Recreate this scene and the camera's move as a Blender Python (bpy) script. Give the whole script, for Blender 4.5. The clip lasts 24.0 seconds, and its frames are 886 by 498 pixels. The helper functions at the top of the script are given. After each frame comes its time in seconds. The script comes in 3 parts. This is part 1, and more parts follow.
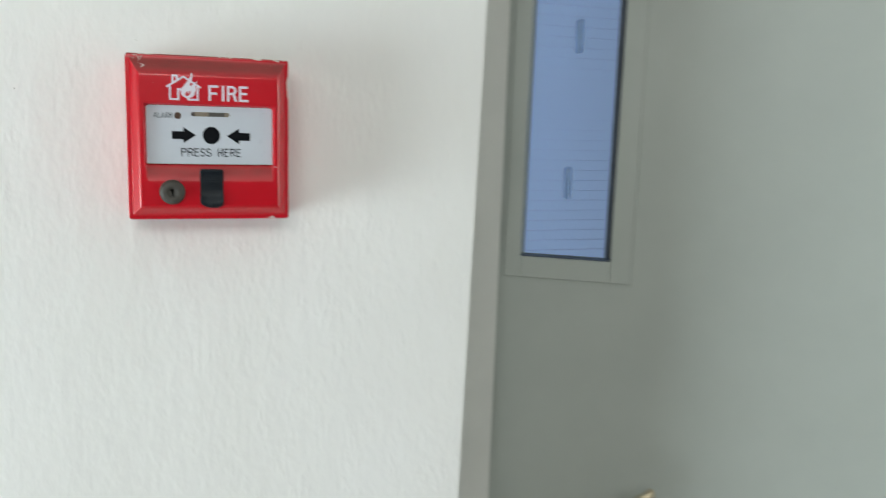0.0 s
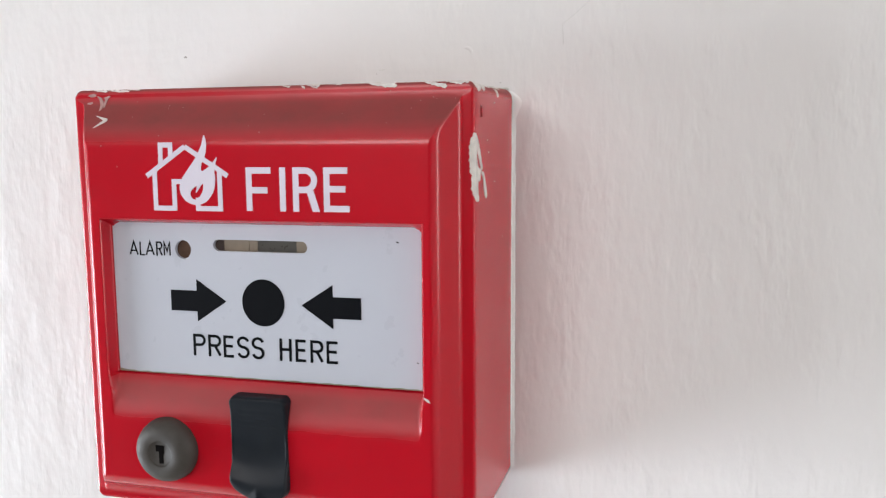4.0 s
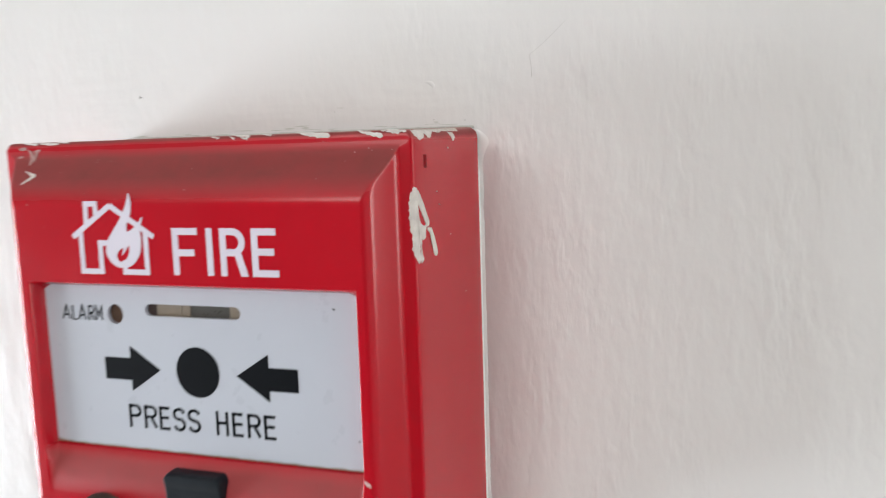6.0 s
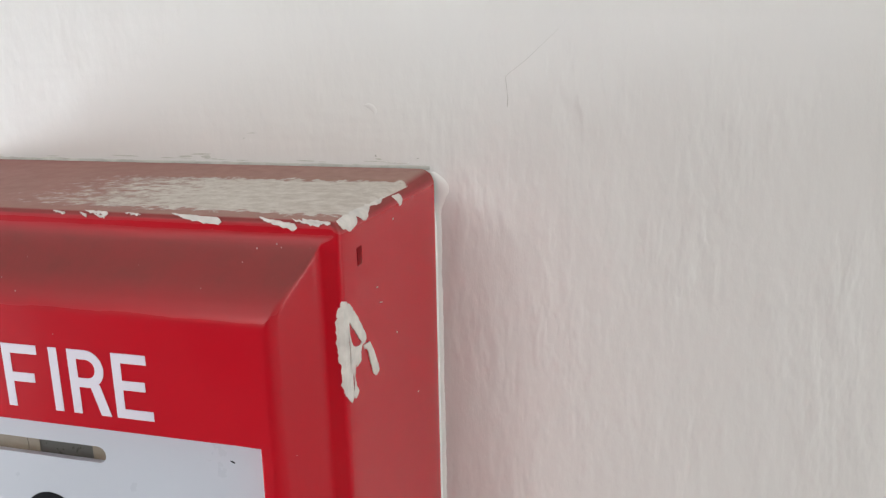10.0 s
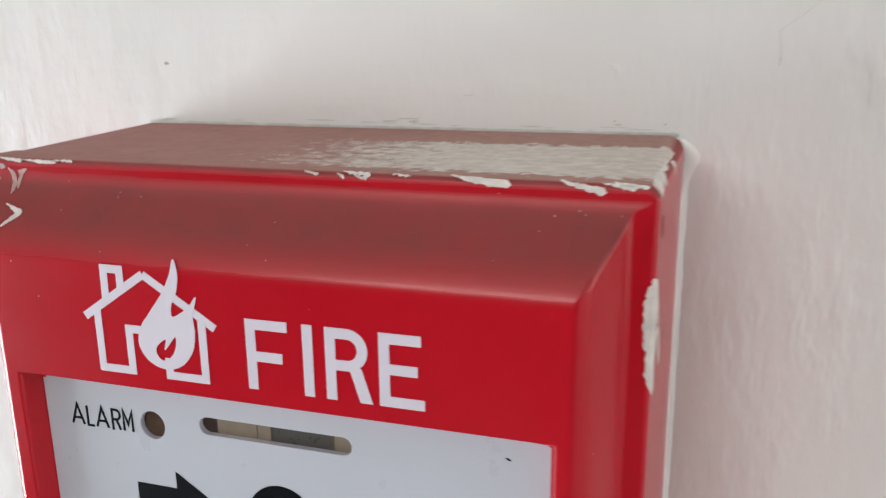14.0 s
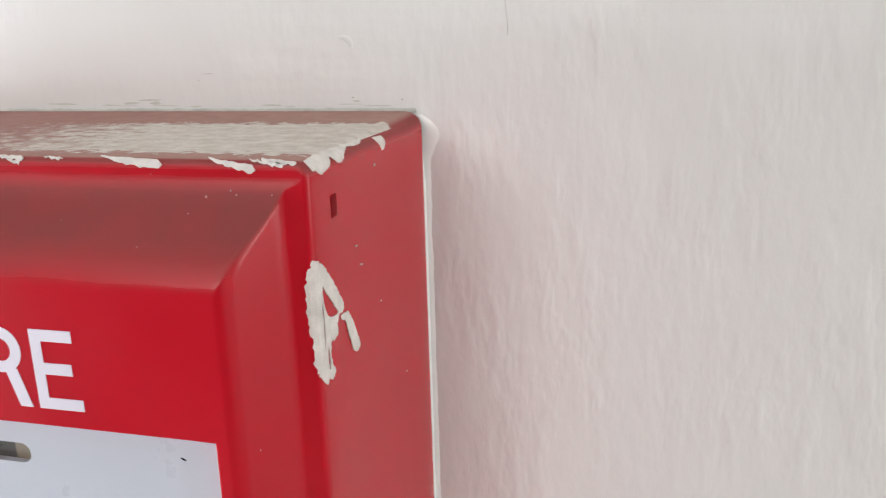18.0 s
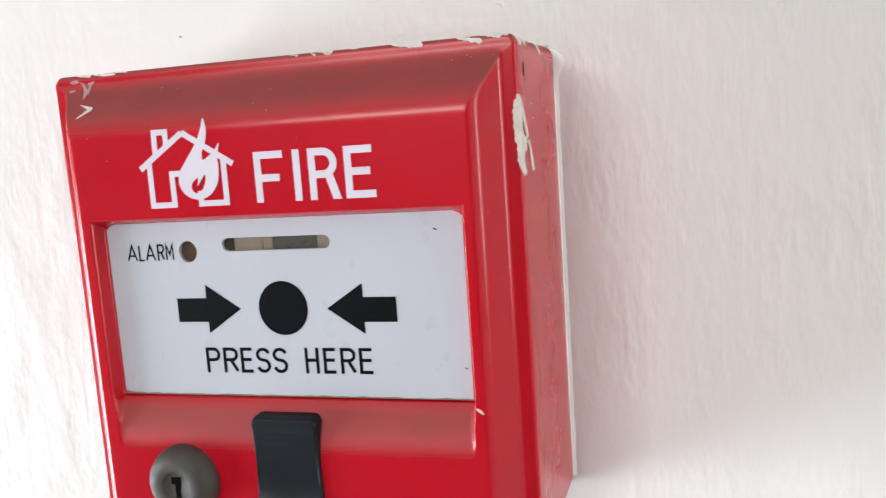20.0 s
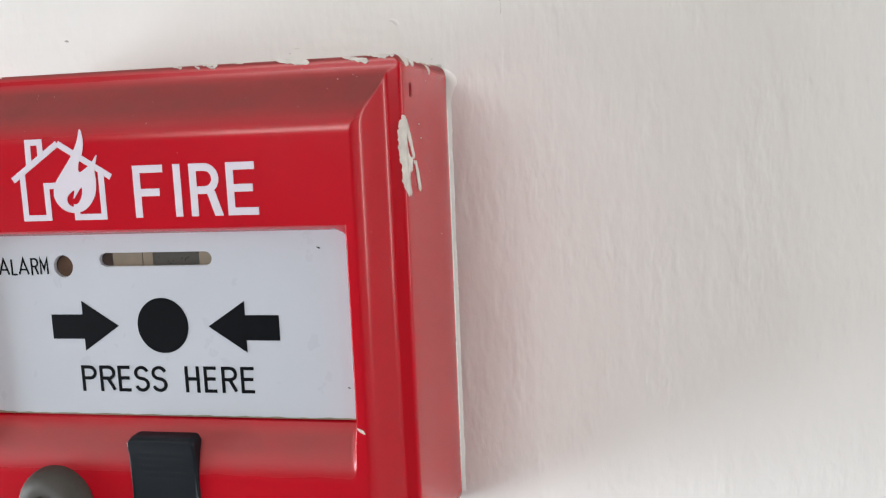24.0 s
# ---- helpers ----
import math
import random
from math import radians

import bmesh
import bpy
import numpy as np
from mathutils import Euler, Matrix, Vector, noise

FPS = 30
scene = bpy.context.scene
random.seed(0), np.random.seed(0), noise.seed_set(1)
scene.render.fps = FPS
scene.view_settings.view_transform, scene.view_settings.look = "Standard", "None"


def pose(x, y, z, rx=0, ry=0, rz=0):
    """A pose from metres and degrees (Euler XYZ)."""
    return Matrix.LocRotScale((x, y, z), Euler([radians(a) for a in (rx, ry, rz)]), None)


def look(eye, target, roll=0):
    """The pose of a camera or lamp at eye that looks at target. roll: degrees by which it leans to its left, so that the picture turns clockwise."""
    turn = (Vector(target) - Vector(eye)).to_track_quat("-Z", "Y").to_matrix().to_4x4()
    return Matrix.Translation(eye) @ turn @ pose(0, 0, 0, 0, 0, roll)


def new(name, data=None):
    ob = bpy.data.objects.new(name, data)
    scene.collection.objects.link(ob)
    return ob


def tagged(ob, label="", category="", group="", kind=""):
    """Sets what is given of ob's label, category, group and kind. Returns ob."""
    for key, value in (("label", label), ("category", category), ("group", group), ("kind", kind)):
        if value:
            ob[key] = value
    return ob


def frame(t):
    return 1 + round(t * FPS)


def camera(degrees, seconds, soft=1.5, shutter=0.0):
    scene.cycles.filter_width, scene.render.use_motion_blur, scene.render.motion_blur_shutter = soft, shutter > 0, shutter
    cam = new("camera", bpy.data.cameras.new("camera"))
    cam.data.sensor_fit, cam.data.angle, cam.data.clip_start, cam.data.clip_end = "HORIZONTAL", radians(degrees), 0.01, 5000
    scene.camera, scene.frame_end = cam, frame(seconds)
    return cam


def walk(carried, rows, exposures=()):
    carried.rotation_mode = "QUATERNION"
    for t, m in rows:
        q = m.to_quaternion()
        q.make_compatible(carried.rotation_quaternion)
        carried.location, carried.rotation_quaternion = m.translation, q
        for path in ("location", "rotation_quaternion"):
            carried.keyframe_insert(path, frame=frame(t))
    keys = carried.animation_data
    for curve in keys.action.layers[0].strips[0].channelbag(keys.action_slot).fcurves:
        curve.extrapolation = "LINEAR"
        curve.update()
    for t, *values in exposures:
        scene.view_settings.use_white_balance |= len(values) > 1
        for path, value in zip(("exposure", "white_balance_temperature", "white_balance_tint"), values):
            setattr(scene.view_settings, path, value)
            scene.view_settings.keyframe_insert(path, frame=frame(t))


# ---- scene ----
cam = camera(56.11, 24.0, soft=1.2, shutter=0.5)
# seconds, x, y, z, yaw, pitch, roll
PATH = [
    (0, -0.0232, -0.5433, 1.4000, -18.12, -7.38, -1.23),
    (0.5, 0.0285, -0.4388, 1.4087, -7.85, -7.09, -0.25),
    (1, 0.0856, -0.3285, 1.4212, 4.97, -6.80, -0.38),
    (1.5, 0.0889, -0.2787, 1.4229, 10.24, -7.29, 0.04),
    (2, 0.0889, -0.2449, 1.4217, 13.13, -5.68, 0.48),
    (2.5, 0.0833, -0.2204, 1.4267, 13.57, -6.25, 0.69),
    (3, 0.0758, -0.2064, 1.4270, 13.90, -6.20, 0.50),
    (3.5, 0.0753, -0.1956, 1.4305, 14.16, -6.80, 0.35),
    (5.5, 0.1044, -0.2116, 1.4387, 17.27, -7.20, 1.43),
    (6, 0.0962, -0.1739, 1.4431, 18.57, -7.33, 1.78),
    (6.5, 0.0869, -0.1587, 1.4395, 18.10, -7.53, 1.69),
    (7, 0.0736, -0.1489, 1.4396, 16.81, -8.22, 1.40),
    (7.5, 0.0666, -0.1419, 1.4402, 16.30, -8.59, 1.09),
    (8, 0.0710, -0.1404, 1.4438, 16.35, -9.38, 0.75),
    (8.5, 0.0763, -0.1346, 1.4405, 15.48, -8.10, 0.62),
    (9, 0.0787, -0.1320, 1.4437, 14.52, -9.21, 0.68),
    (9.5, 0.0765, -0.1308, 1.4681, 13.57, -13.45, 0.01),
    (10, 0.0835, -0.1275, 1.4663, 15.72, -14.17, 1.15),
    (10.5, 0.0736, -0.1275, 1.4669, 14.72, -16.17, 0.80),
    (11, 0.0653, -0.1289, 1.4670, 15.20, -16.57, 0.74),
    (11.5, 0.0586, -0.1321, 1.4662, 16.27, -15.84, 1.12),
    (13.5, 0.0460, -0.1147, 1.4607, 19.82, -16.62, 1.23),
    (14, 0.0496, -0.1248, 1.4610, 17.85, -14.64, 0.65),
    (14.5, 0.0861, -0.1335, 1.4565, 17.51, -12.10, 1.82),
    (15, 0.0875, -0.1261, 1.4612, 14.36, -13.56, 1.68),
    (15.5, 0.0812, -0.1173, 1.4614, 13.71, -13.72, 1.84),
    (16, 0.0786, -0.1099, 1.4580, 13.38, -13.22, 1.97),
    (16.5, 0.0800, -0.1122, 1.4600, 13.99, -14.45, 1.70),
    (17, 0.0815, -0.1281, 1.4605, 13.09, -13.81, 1.53),
    (17.5, 0.0784, -0.1188, 1.4571, 13.71, -13.98, 1.74),
    (18, 0.0775, -0.1110, 1.4581, 14.36, -15.40, 1.56),
    (18.5, 0.0952, -0.1166, 1.4676, 20.12, -16.24, 1.90),
    (19, 0.1003, -0.1440, 1.4675, 18.56, -13.99, 0.87),
    (19.5, 0.0814, -0.1710, 1.4296, 15.87, -8.03, 4.11),
    (21.5, 0.0607, -0.1796, 1.4309, 13.59, -7.98, 2.18),
    (22, 0.0603, -0.1760, 1.4325, 13.64, -8.47, 2.29),
    (22.5, 0.0697, -0.1735, 1.4353, 12.85, -8.66, 2.69),
    (23, 0.0739, -0.1737, 1.4345, 10.84, -8.14, 2.61),
    (23.5, 0.0763, -0.1750, 1.4341, 10.31, -8.09, 2.30),
    (24, 0.0759, -0.1744, 1.4317, 10.14, -7.75, 2.35),
]
# seconds, stops, kelvin, tint
EXPOSURES = [
    (0.0, -0.36, 6350, 2), (0.5, -0.34, 6330, 3), (1.0, -0.30, 6200, 6), (2.0, -0.25, 6310, 14), (3.0, -0.21, 6400, 15), (6.0, -0.19, 6450, 11),
    (7.0, -0.34, 6480, 12), (8.0, -0.38, 6500, 12), (9.0, -0.37, 6450, 12), (10.0, -0.28, 6500, 11), (11.0, -0.3, 6500, 12),
    (14.0, -0.33, 6500, 11), (15.0, -0.29, 6540, 10), (16.0, -0.43, 6500, 11), (17.0, -0.06, 6550, 11), (18.0, -0.09, 6500, 12), (18.5, 0.12, 6500, 12),
    (19.0, 0.23, 6500, 12), (19.5, 0.15, 6500, 12), (21.5, -0.22, 6500, 13), (22.0, -0.2, 6480, 11), (24.0, -0.16, 6500, 11),
]
walk(cam, [(t, pose(x, y, z, 90 + pitch, roll, yaw)) for t, x, y, z, yaw, pitch, roll in PATH], EXPOSURES)

# ---- light ----
world = bpy.data.worlds.new("world")
scene.world = world
world.use_nodes = True
wn = world.node_tree.nodes
sky = wn.new("ShaderNodeTexSky")
sky.sky_type, sky.sun_disc = "NISHITA", False
sky.sun_elevation, sky.sun_rotation = radians(40), radians(250)
world.node_tree.links.new(sky.outputs["Color"], wn["Background"].inputs["Color"])
wn["Background"].inputs["Strength"].default_value = 0.1

COOL = (0.92, 1.0, 1.06)
WARM = (1.0, 0.968, 0.93)
# daylight that comes in through the low window in the west wall
WIN_X, WIN_Y0, WIN_Y1, WIN_Z0, WIN_Z1 = -1.7, -1.15, -0.04, 0.4, 1.35
lamp = bpy.data.lights.new("window_light", "AREA")
lamp.shape, lamp.size, lamp.size_y = "RECTANGLE", WIN_Y1 - WIN_Y0 - 0.02, WIN_Z1 - WIN_Z0 - 0.1
lamp.energy, lamp.color = 55.0, COOL
lamp_ob = new("window_light", lamp)
lamp_ob.matrix_world = look((WIN_X - 0.1, (WIN_Y0 + WIN_Y1) / 2, (WIN_Z0 + WIN_Z1) / 2), (0, (WIN_Y0 + WIN_Y1) / 2, (WIN_Z0 + WIN_Z1) / 2))

# an unseen opening at the corridor's east end, added as fill from the right
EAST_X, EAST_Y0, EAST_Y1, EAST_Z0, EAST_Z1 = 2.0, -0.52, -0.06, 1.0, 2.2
lamp2 = bpy.data.lights.new("east_fill_light", "AREA")
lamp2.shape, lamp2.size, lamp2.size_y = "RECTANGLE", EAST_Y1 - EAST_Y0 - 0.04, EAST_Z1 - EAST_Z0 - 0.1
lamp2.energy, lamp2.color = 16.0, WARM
lamp2_ob = new("east_fill_light", lamp2)
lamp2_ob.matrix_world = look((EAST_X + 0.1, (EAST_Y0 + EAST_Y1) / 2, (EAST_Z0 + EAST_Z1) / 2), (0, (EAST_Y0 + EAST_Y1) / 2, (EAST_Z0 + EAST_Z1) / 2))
# and an unseen high strip across the corridor, added as soft fill from above
HIGH_X0, HIGH_X1, HIGH_Z0, HIGH_Z1 = -1.55, 0.2, 1.95, 2.55
lamp3 = bpy.data.lights.new("high_fill_light", "AREA")
lamp3.shape, lamp3.size, lamp3.size_y = "RECTANGLE", HIGH_X1 - HIGH_X0 - 0.1, HIGH_Z1 - HIGH_Z0 - 0.1
lamp3.energy, lamp3.color = 38.0, WARM
lamp3_ob = new("high_fill_light", lamp3)
lamp3_ob.matrix_world = look(((HIGH_X0 + HIGH_X1) / 2, -3.0, (HIGH_Z0 + HIGH_Z1) / 2), ((HIGH_X0 + HIGH_X1) / 2, 0, (HIGH_Z0 + HIGH_Z1) / 2))


# ---- materials ----
def material(name, color, rough=0.5, metal=0.0, spec=0.5, coat=0.0):
    m = bpy.data.materials.new(name)
    m.use_nodes = True
    b = m.node_tree.nodes["Principled BSDF"]
    b.inputs["Base Color"].default_value = (*color, 1)
    b.inputs["Roughness"].default_value, b.inputs["Metallic"].default_value = rough, metal
    b.inputs["Specular IOR Level"].default_value, b.inputs["Coat Weight"].default_value = spec, coat
    return m


class Net:
    """Short hand for adding nodes to a material."""

    def __init__(self, m):
        self.t = m.node_tree
        self.b = self.t.nodes["Principled BSDF"]

    def add(self, kind, **values):
        n = self.t.nodes.new(kind)
        for k, v in values.items():
            if k == "op":
                n.operation = v
            elif k == "blend":
                n.data_type, n.blend_type = "RGBA", v
            else:
                n.inputs[k].default_value = v
        return n

    def link(self, a, b):
        self.t.links.new(a, b)
        return b.node

    def coords(self, scale):
        tc, mp = self.add("ShaderNodeTexCoord"), self.add("ShaderNodeMapping", Scale=scale)
        self.link(tc.outputs["Object"], mp.inputs["Vector"])
        return mp.outputs["Vector"]

    def noise(self, scale, detail=4.0, rough=0.55, size=1.0):
        n = self.add("ShaderNodeTexNoise", Scale=size, Detail=detail, Roughness=rough)
        self.link(self.coords(scale), n.inputs["Vector"])
        return n.outputs["Fac"]

    def ramp(self, fac, lo, hi, a=0.0, b=1.0):
        n = self.add("ShaderNodeMapRange")
        for i, v in enumerate((lo, hi, a, b), 1):
            n.inputs[i].default_value = v
        self.link(fac, n.inputs[0])
        return n.outputs[0]

    def math(self, op, a, b):
        n = self.add("ShaderNodeMath", op=op)
        for i, v in enumerate((a, b)):
            if isinstance(v, (int, float)):
                n.inputs[i].default_value = v
            else:
                self.link(v, n.inputs[i])
        return n.outputs[0]

    def mix(self, fac, a, b):
        n = self.add("ShaderNodeMix", blend="MIX")
        if isinstance(fac, (int, float)):
            n.inputs[0].default_value = fac
        else:
            self.link(fac, n.inputs[0])
        for i, v in ((6, a), (7, b)):
            if isinstance(v, tuple):
                n.inputs[i].default_value = (*v, 1)
            else:
                self.link(v, n.inputs[i])
        return n.outputs[2]

    def bump(self, height, distance, strength=1.0, under=None):
        n = self.add("ShaderNodeBump", Distance=distance, Strength=strength)
        self.link(height, n.inputs["Height"])
        if under:
            self.link(under, n.inputs["Normal"])
        return n.outputs["Normal"]


def paint_wall(name, color, depth=1.0, brushed=False):
    """Rolled emulsion on plaster: upright strokes, soft lumps, faint stains."""
    m = material(name, color, 0.45, spec=0.45)
    n = Net(m)
    strokes = n.ramp(n.noise((300, 300, 104), 2.5, 0.5), 0.4, 0.74)
    lumps = n.noise((75, 75, 42), 3.0, 0.5)
    fine = n.noise((900, 900, 420), 3.0, 0.6)
    first = n.bump(lumps, 0.0024 * depth, 0.25)
    weight = n.ramp(n.noise((70, 70, 40), 2.0), 0.42, 0.68, 0.1, 1.0)
    if brushed:
        # level brush strokes, not upright ones, in the band cut in above the box
        tc, pos = n.add("ShaderNodeTexCoord"), n.add("ShaderNodeSeparateXYZ")
        n.link(tc.outputs["Object"], pos.inputs[0])
        # and fainter ones to the west of the box
        weight = n.math("MULTIPLY", weight, n.ramp(pos.outputs["X"], -0.04, 0.05, 0.4, 1.0))
        band = n.math("MULTIPLY", n.ramp(pos.outputs["Z"], 1.445, 1.449), n.ramp(pos.outputs["Z"], 1.49, 1.455))
        band = n.math("MULTIPLY", band, n.math("MULTIPLY", n.ramp(pos.outputs["X"], 0.07, 0.03), n.ramp(pos.outputs["X"], -0.09, -0.03)))
        weight = n.math("MULTIPLY", weight, n.ramp(band, 0.0, 1.0, 1.0, 0.2))
        level = n.math("MULTIPLY", n.math("MULTIPLY", n.noise((20, 20, 210), 2.0, 0.5), n.ramp(n.noise((45, 45, 90), 2.0), 0.4, 0.65)), band)
        first = n.bump(level, 0.0007, 0.4, first)
    second = n.bump(n.math("MULTIPLY", strokes, weight), 0.0004 * depth, 0.52, first)
    n.link(n.bump(fine, 0.00012, 0.5, second), n.b.inputs["Normal"])
    stain = n.ramp(n.noise((7, 7, 4), 4.0), 0.35, 0.7)
    dark = tuple(c * k for c, k in zip(color, (0.95, 0.945, 0.93)))
    n.link(n.mix(stain, color, dark), n.b.inputs["Base Color"])
    return m


def plain(name, color, rough=0.5, var=0.12, scale=60.0, bump=0.00005, **kw):
    """A surface with slight mottling and fine relief."""
    m = material(name, color, rough, **kw)
    n = Net(m)
    f = n.noise((scale,) * 3, 5.0)
    n.link(n.mix(n.ramp(f, 0.3, 0.7), color, tuple(c * (1 - var) for c in color)), n.b.inputs["Base Color"])
    n.link(n.ramp(n.noise((scale * 4,) * 3), 0.3, 0.7, rough * 0.88, min(1.0, rough * 1.12)), n.b.inputs["Roughness"])
    n.link(n.bump(n.noise((scale * 12,) * 3), bump, 0.5), n.b.inputs["Normal"])
    return m


RED = (0.485, 0.0042, 0.0145)


def red_plastic(name):
    """Glossy red moulding; dust lies on the faces that look up, and old paint is smeared over the top."""
    m = material(name, RED, 0.23, spec=0.42)
    n = Net(m)
    tc = n.add("ShaderNodeTexCoord")
    pos = n.add("ShaderNodeSeparateXYZ")
    n.link(tc.outputs["Object"], pos.inputs[0])
    nor = n.add("ShaderNodeSeparateXYZ")
    n.link(tc.outputs["Normal"], nor.inputs[0])
    up = n.ramp(nor.outputs["Z"], 0.0, 0.42)
    patch = n.ramp(n.noise((160, 160, 160), 6.0, 0.7), 0.25, 0.7, 0.72, 1.0)
    rest = n.math("MULTIPLY", up, n.ramp(pos.outputs["Z"], 0.0340, 0.0393, 0.0, 1.0))
    dust = n.math("MULTIPLY", n.math("MULTIPLY", rest, patch), 0.70)
    mottled = n.mix(n.ramp(n.noise((45, 45, 45)), 0.3, 0.75), RED, (0.445, 0.004, 0.0135))
    c = n.mix(dust, mottled, (0.125, 0.058, 0.048))
    # and a thinner film in the hollow under the press panel
    hollow = n.math("MULTIPLY", n.ramp(pos.outputs["Z"], -0.0155, -0.018), n.ramp(pos.outputs["Z"], -0.0285, -0.0235))
    hollow = n.math("MULTIPLY", n.math("MULTIPLY", hollow, n.ramp(nor.outputs["Z"], 0.03, 0.3)), n.ramp(patch, 0.72, 1.0, 0.45, 0.75))
    c = n.mix(hollow, c, (0.26, 0.07, 0.065))
    # a thick coat of brown dust lies on the flat top, thicker towards the corner
    flat = n.math("MULTIPLY", n.ramp(nor.outputs["Z"], 0.8, 0.97), n.math("GREATER_THAN", pos.outputs["Z"], 0.0455))
    coat = n.math("MULTIPLY", n.ramp(pos.outputs["X"], -0.045, 0.03, 0.5, 0.92), n.ramp(n.noise((110, 200, 110), 5.0, 0.65), 0.25, 0.7, 0.8, 1.0))
    coat = n.math("MULTIPLY", coat, flat)
    c = n.mix(coat, c, n.mix(n.ramp(n.noise((500, 500, 500), 4.0), 0.3, 0.7), (0.43, 0.27, 0.225), (0.36, 0.215, 0.18)))
    # smear of wall paint, drawn out along the top edge
    top = n.math("GREATER_THAN", pos.outputs["Z"], 0.0462)
    streak = n.noise((420, 620, 620), 8.0, 0.78)
    edge = n.math("ADD", pos.outputs["Y"], n.ramp(n.noise((500, 500, 500), 4.0, 0.7), 0.3, 0.7, -0.002, 0.002))
    near = n.math("MULTIPLY", n.ramp(edge, -0.0095, -0.0125), n.ramp(edge, -0.0345, -0.0315))
    along = n.ramp(pos.outputs["X"], -0.03, 0.03, 0.1, 1.0)
    body = n.math("MULTIPLY", n.math("MULTIPLY", near, along), top)
    smear = n.ramp(n.math("ADD", n.math("MULTIPLY", body, 0.68), n.math("MULTIPLY", streak, 0.85)), 0.76, 0.93)
    smear = n.math("MULTIPLY", smear, n.math("GREATER_THAN", body, 0.05))
    c = n.mix(smear, c, n.mix(n.ramp(streak, 0.4, 0.62), (0.52, 0.46, 0.40), (0.68, 0.63, 0.57)))
    n.link(c, n.b.inputs["Base Color"])
    rough = n.math("ADD", n.math("MULTIPLY", n.math("MAXIMUM", n.math("MAXIMUM", dust, coat), hollow), 0.75), n.ramp(n.noise((130, 130, 130)), 0.3, 0.7, 0.20, 0.235))
    n.link(n.math("MAXIMUM", rough, n.math("MULTIPLY", smear, 0.75)), n.b.inputs["Roughness"])
    first = n.bump(n.noise((400, 400, 400), 2.0), 0.000012, 0.3)
    n.link(n.bump(n.math("MULTIPLY", smear, n.ramp(streak, 0.3, 0.8, 0.6, 1.0)), 0.00025, 0.5, first), n.b.inputs["Normal"])
    return m


WALL = paint_wall("wall_paint", (0.80, 0.795, 0.785), 1.4, True)
WALL_FAR = paint_wall("room_paint", (0.80, 0.795, 0.785))
CEIL = paint_wall("ceiling_paint", (0.82, 0.82, 0.81), 0.5)
REDM = red_plastic("red_plastic")
PANEL = plain("white_plastic_panel", (0.53, 0.56, 0.62), 0.3, 0.04, 40.0, 0.00001, spec=0.35)
WHITEPRINT = plain("white_print", (0.66, 0.62, 0.70), 0.45, 0.05, 90.0, 0.00001)
BLACKPRINT = plain("black_print", (0.006, 0.007, 0.009), 0.5, 0.2, 90.0, 0.00001, spec=0.05)
BLACK = plain("black_flap_plastic", (0.008, 0.012, 0.017), 0.4, 0.3, 120.0, 0.000004, spec=0.22)
LOCK = plain("grey_lock_plastic", (0.050, 0.044, 0.036), 0.6, 0.25, 150.0, 0.00004)
HOLE = plain("dark_hole", (0.004, 0.003, 0.003), 0.9, spec=0.05)
DARKRED = plain("shaded_red_slot", (0.22, 0.004, 0.008), 0.6, spec=0.1)
CHIP = plain("white_paint_chip", (0.80, 0.76, 0.71), 0.6, 0.25, 500.0, 0.0003)
THIN = plain("thin_smeared_paint", (0.56, 0.33, 0.30), 0.55, 0.45, 900.0, 0.0001)
BEAD = plain("white_sealant", (0.87, 0.87, 0.85), 0.4, 0.05, 60.0, 0.00002)
GRIME = plain("grimy_paint", (0.72, 0.72, 0.67), 0.7, 0.35, 230.0, 0.0003)
CRACK = plain("crack_grey", (0.62, 0.61, 0.58), 0.9, 0.3, 300.0, 0.0001)
SMUDGE = plain("grey_green_smudge", (0.69, 0.70, 0.645), 0.8, 0.25, 700.0, 0.0001)
DIRT = plain("grey_dirt", (0.56, 0.55, 0.51), 0.9, 0.5, 300.0, 0.0002)
BROWN = plain("brown_window_plastic", (0.12, 0.072, 0.05), 0.18, 0.3, 300.0, 0.00002)
TAN = plain("tan_board", (0.26, 0.21, 0.155), 0.35, 0.25, 200.0, 0.00002)
SLATE = plain("grey_board", (0.085, 0.08, 0.07), 0.3, 0.25, 200.0, 0.00002)
# slate blue that holds the shade of the glass opening's reveal
REVEAL = plain("slate_blue_reveal_shade", (0.075, 0.095, 0.14), 0.5, 0.2, 60.0, 0.00002)
UMBER = plain("umber_board", (0.06, 0.04, 0.034), 0.3, 0.25, 200.0, 0.00002)
DOORM = plain("grey_door_paint", (0.395, 0.42, 0.39), 0.5, 0.06, 12.0, 0.0003)
FRAMEM = plain("pale_frame_paint", (0.60, 0.60, 0.57), 0.5, 0.08, 14.0, 0.0003)
STEEL = plain("brushed_brass_steel", (0.55, 0.48, 0.34), 0.3, 0.15, 150.0, 0.00003, metal=1.0)
FLOORM = plain("grey_floor_vinyl", (0.46, 0.44, 0.41), 0.4, 0.2, 8.0, 0.0002)
# for unseen walls, dark so that the glossy red mirrors little light
DIMWALL = plain("unseen_dark_wall", (0.15, 0.13, 0.115), 0.55, 0.35, 9.0, 0.0003)
SLAT = plain("blue_blind_slat", (0.52, 0.58, 0.72), 0.5, 0.08, 20.0, 0.0001)
GLASS = material("glass", (0.9, 0.95, 1.0), 0.03)
GLASS.node_tree.nodes["Principled BSDF"].inputs["Transmission Weight"].default_value = 1.0
GLASS.node_tree.nodes["Principled BSDF"].inputs["IOR"].default_value = 1.05
TASSEL = material("clear_blue_plastic", (0.7, 0.8, 0.92), 0.5)
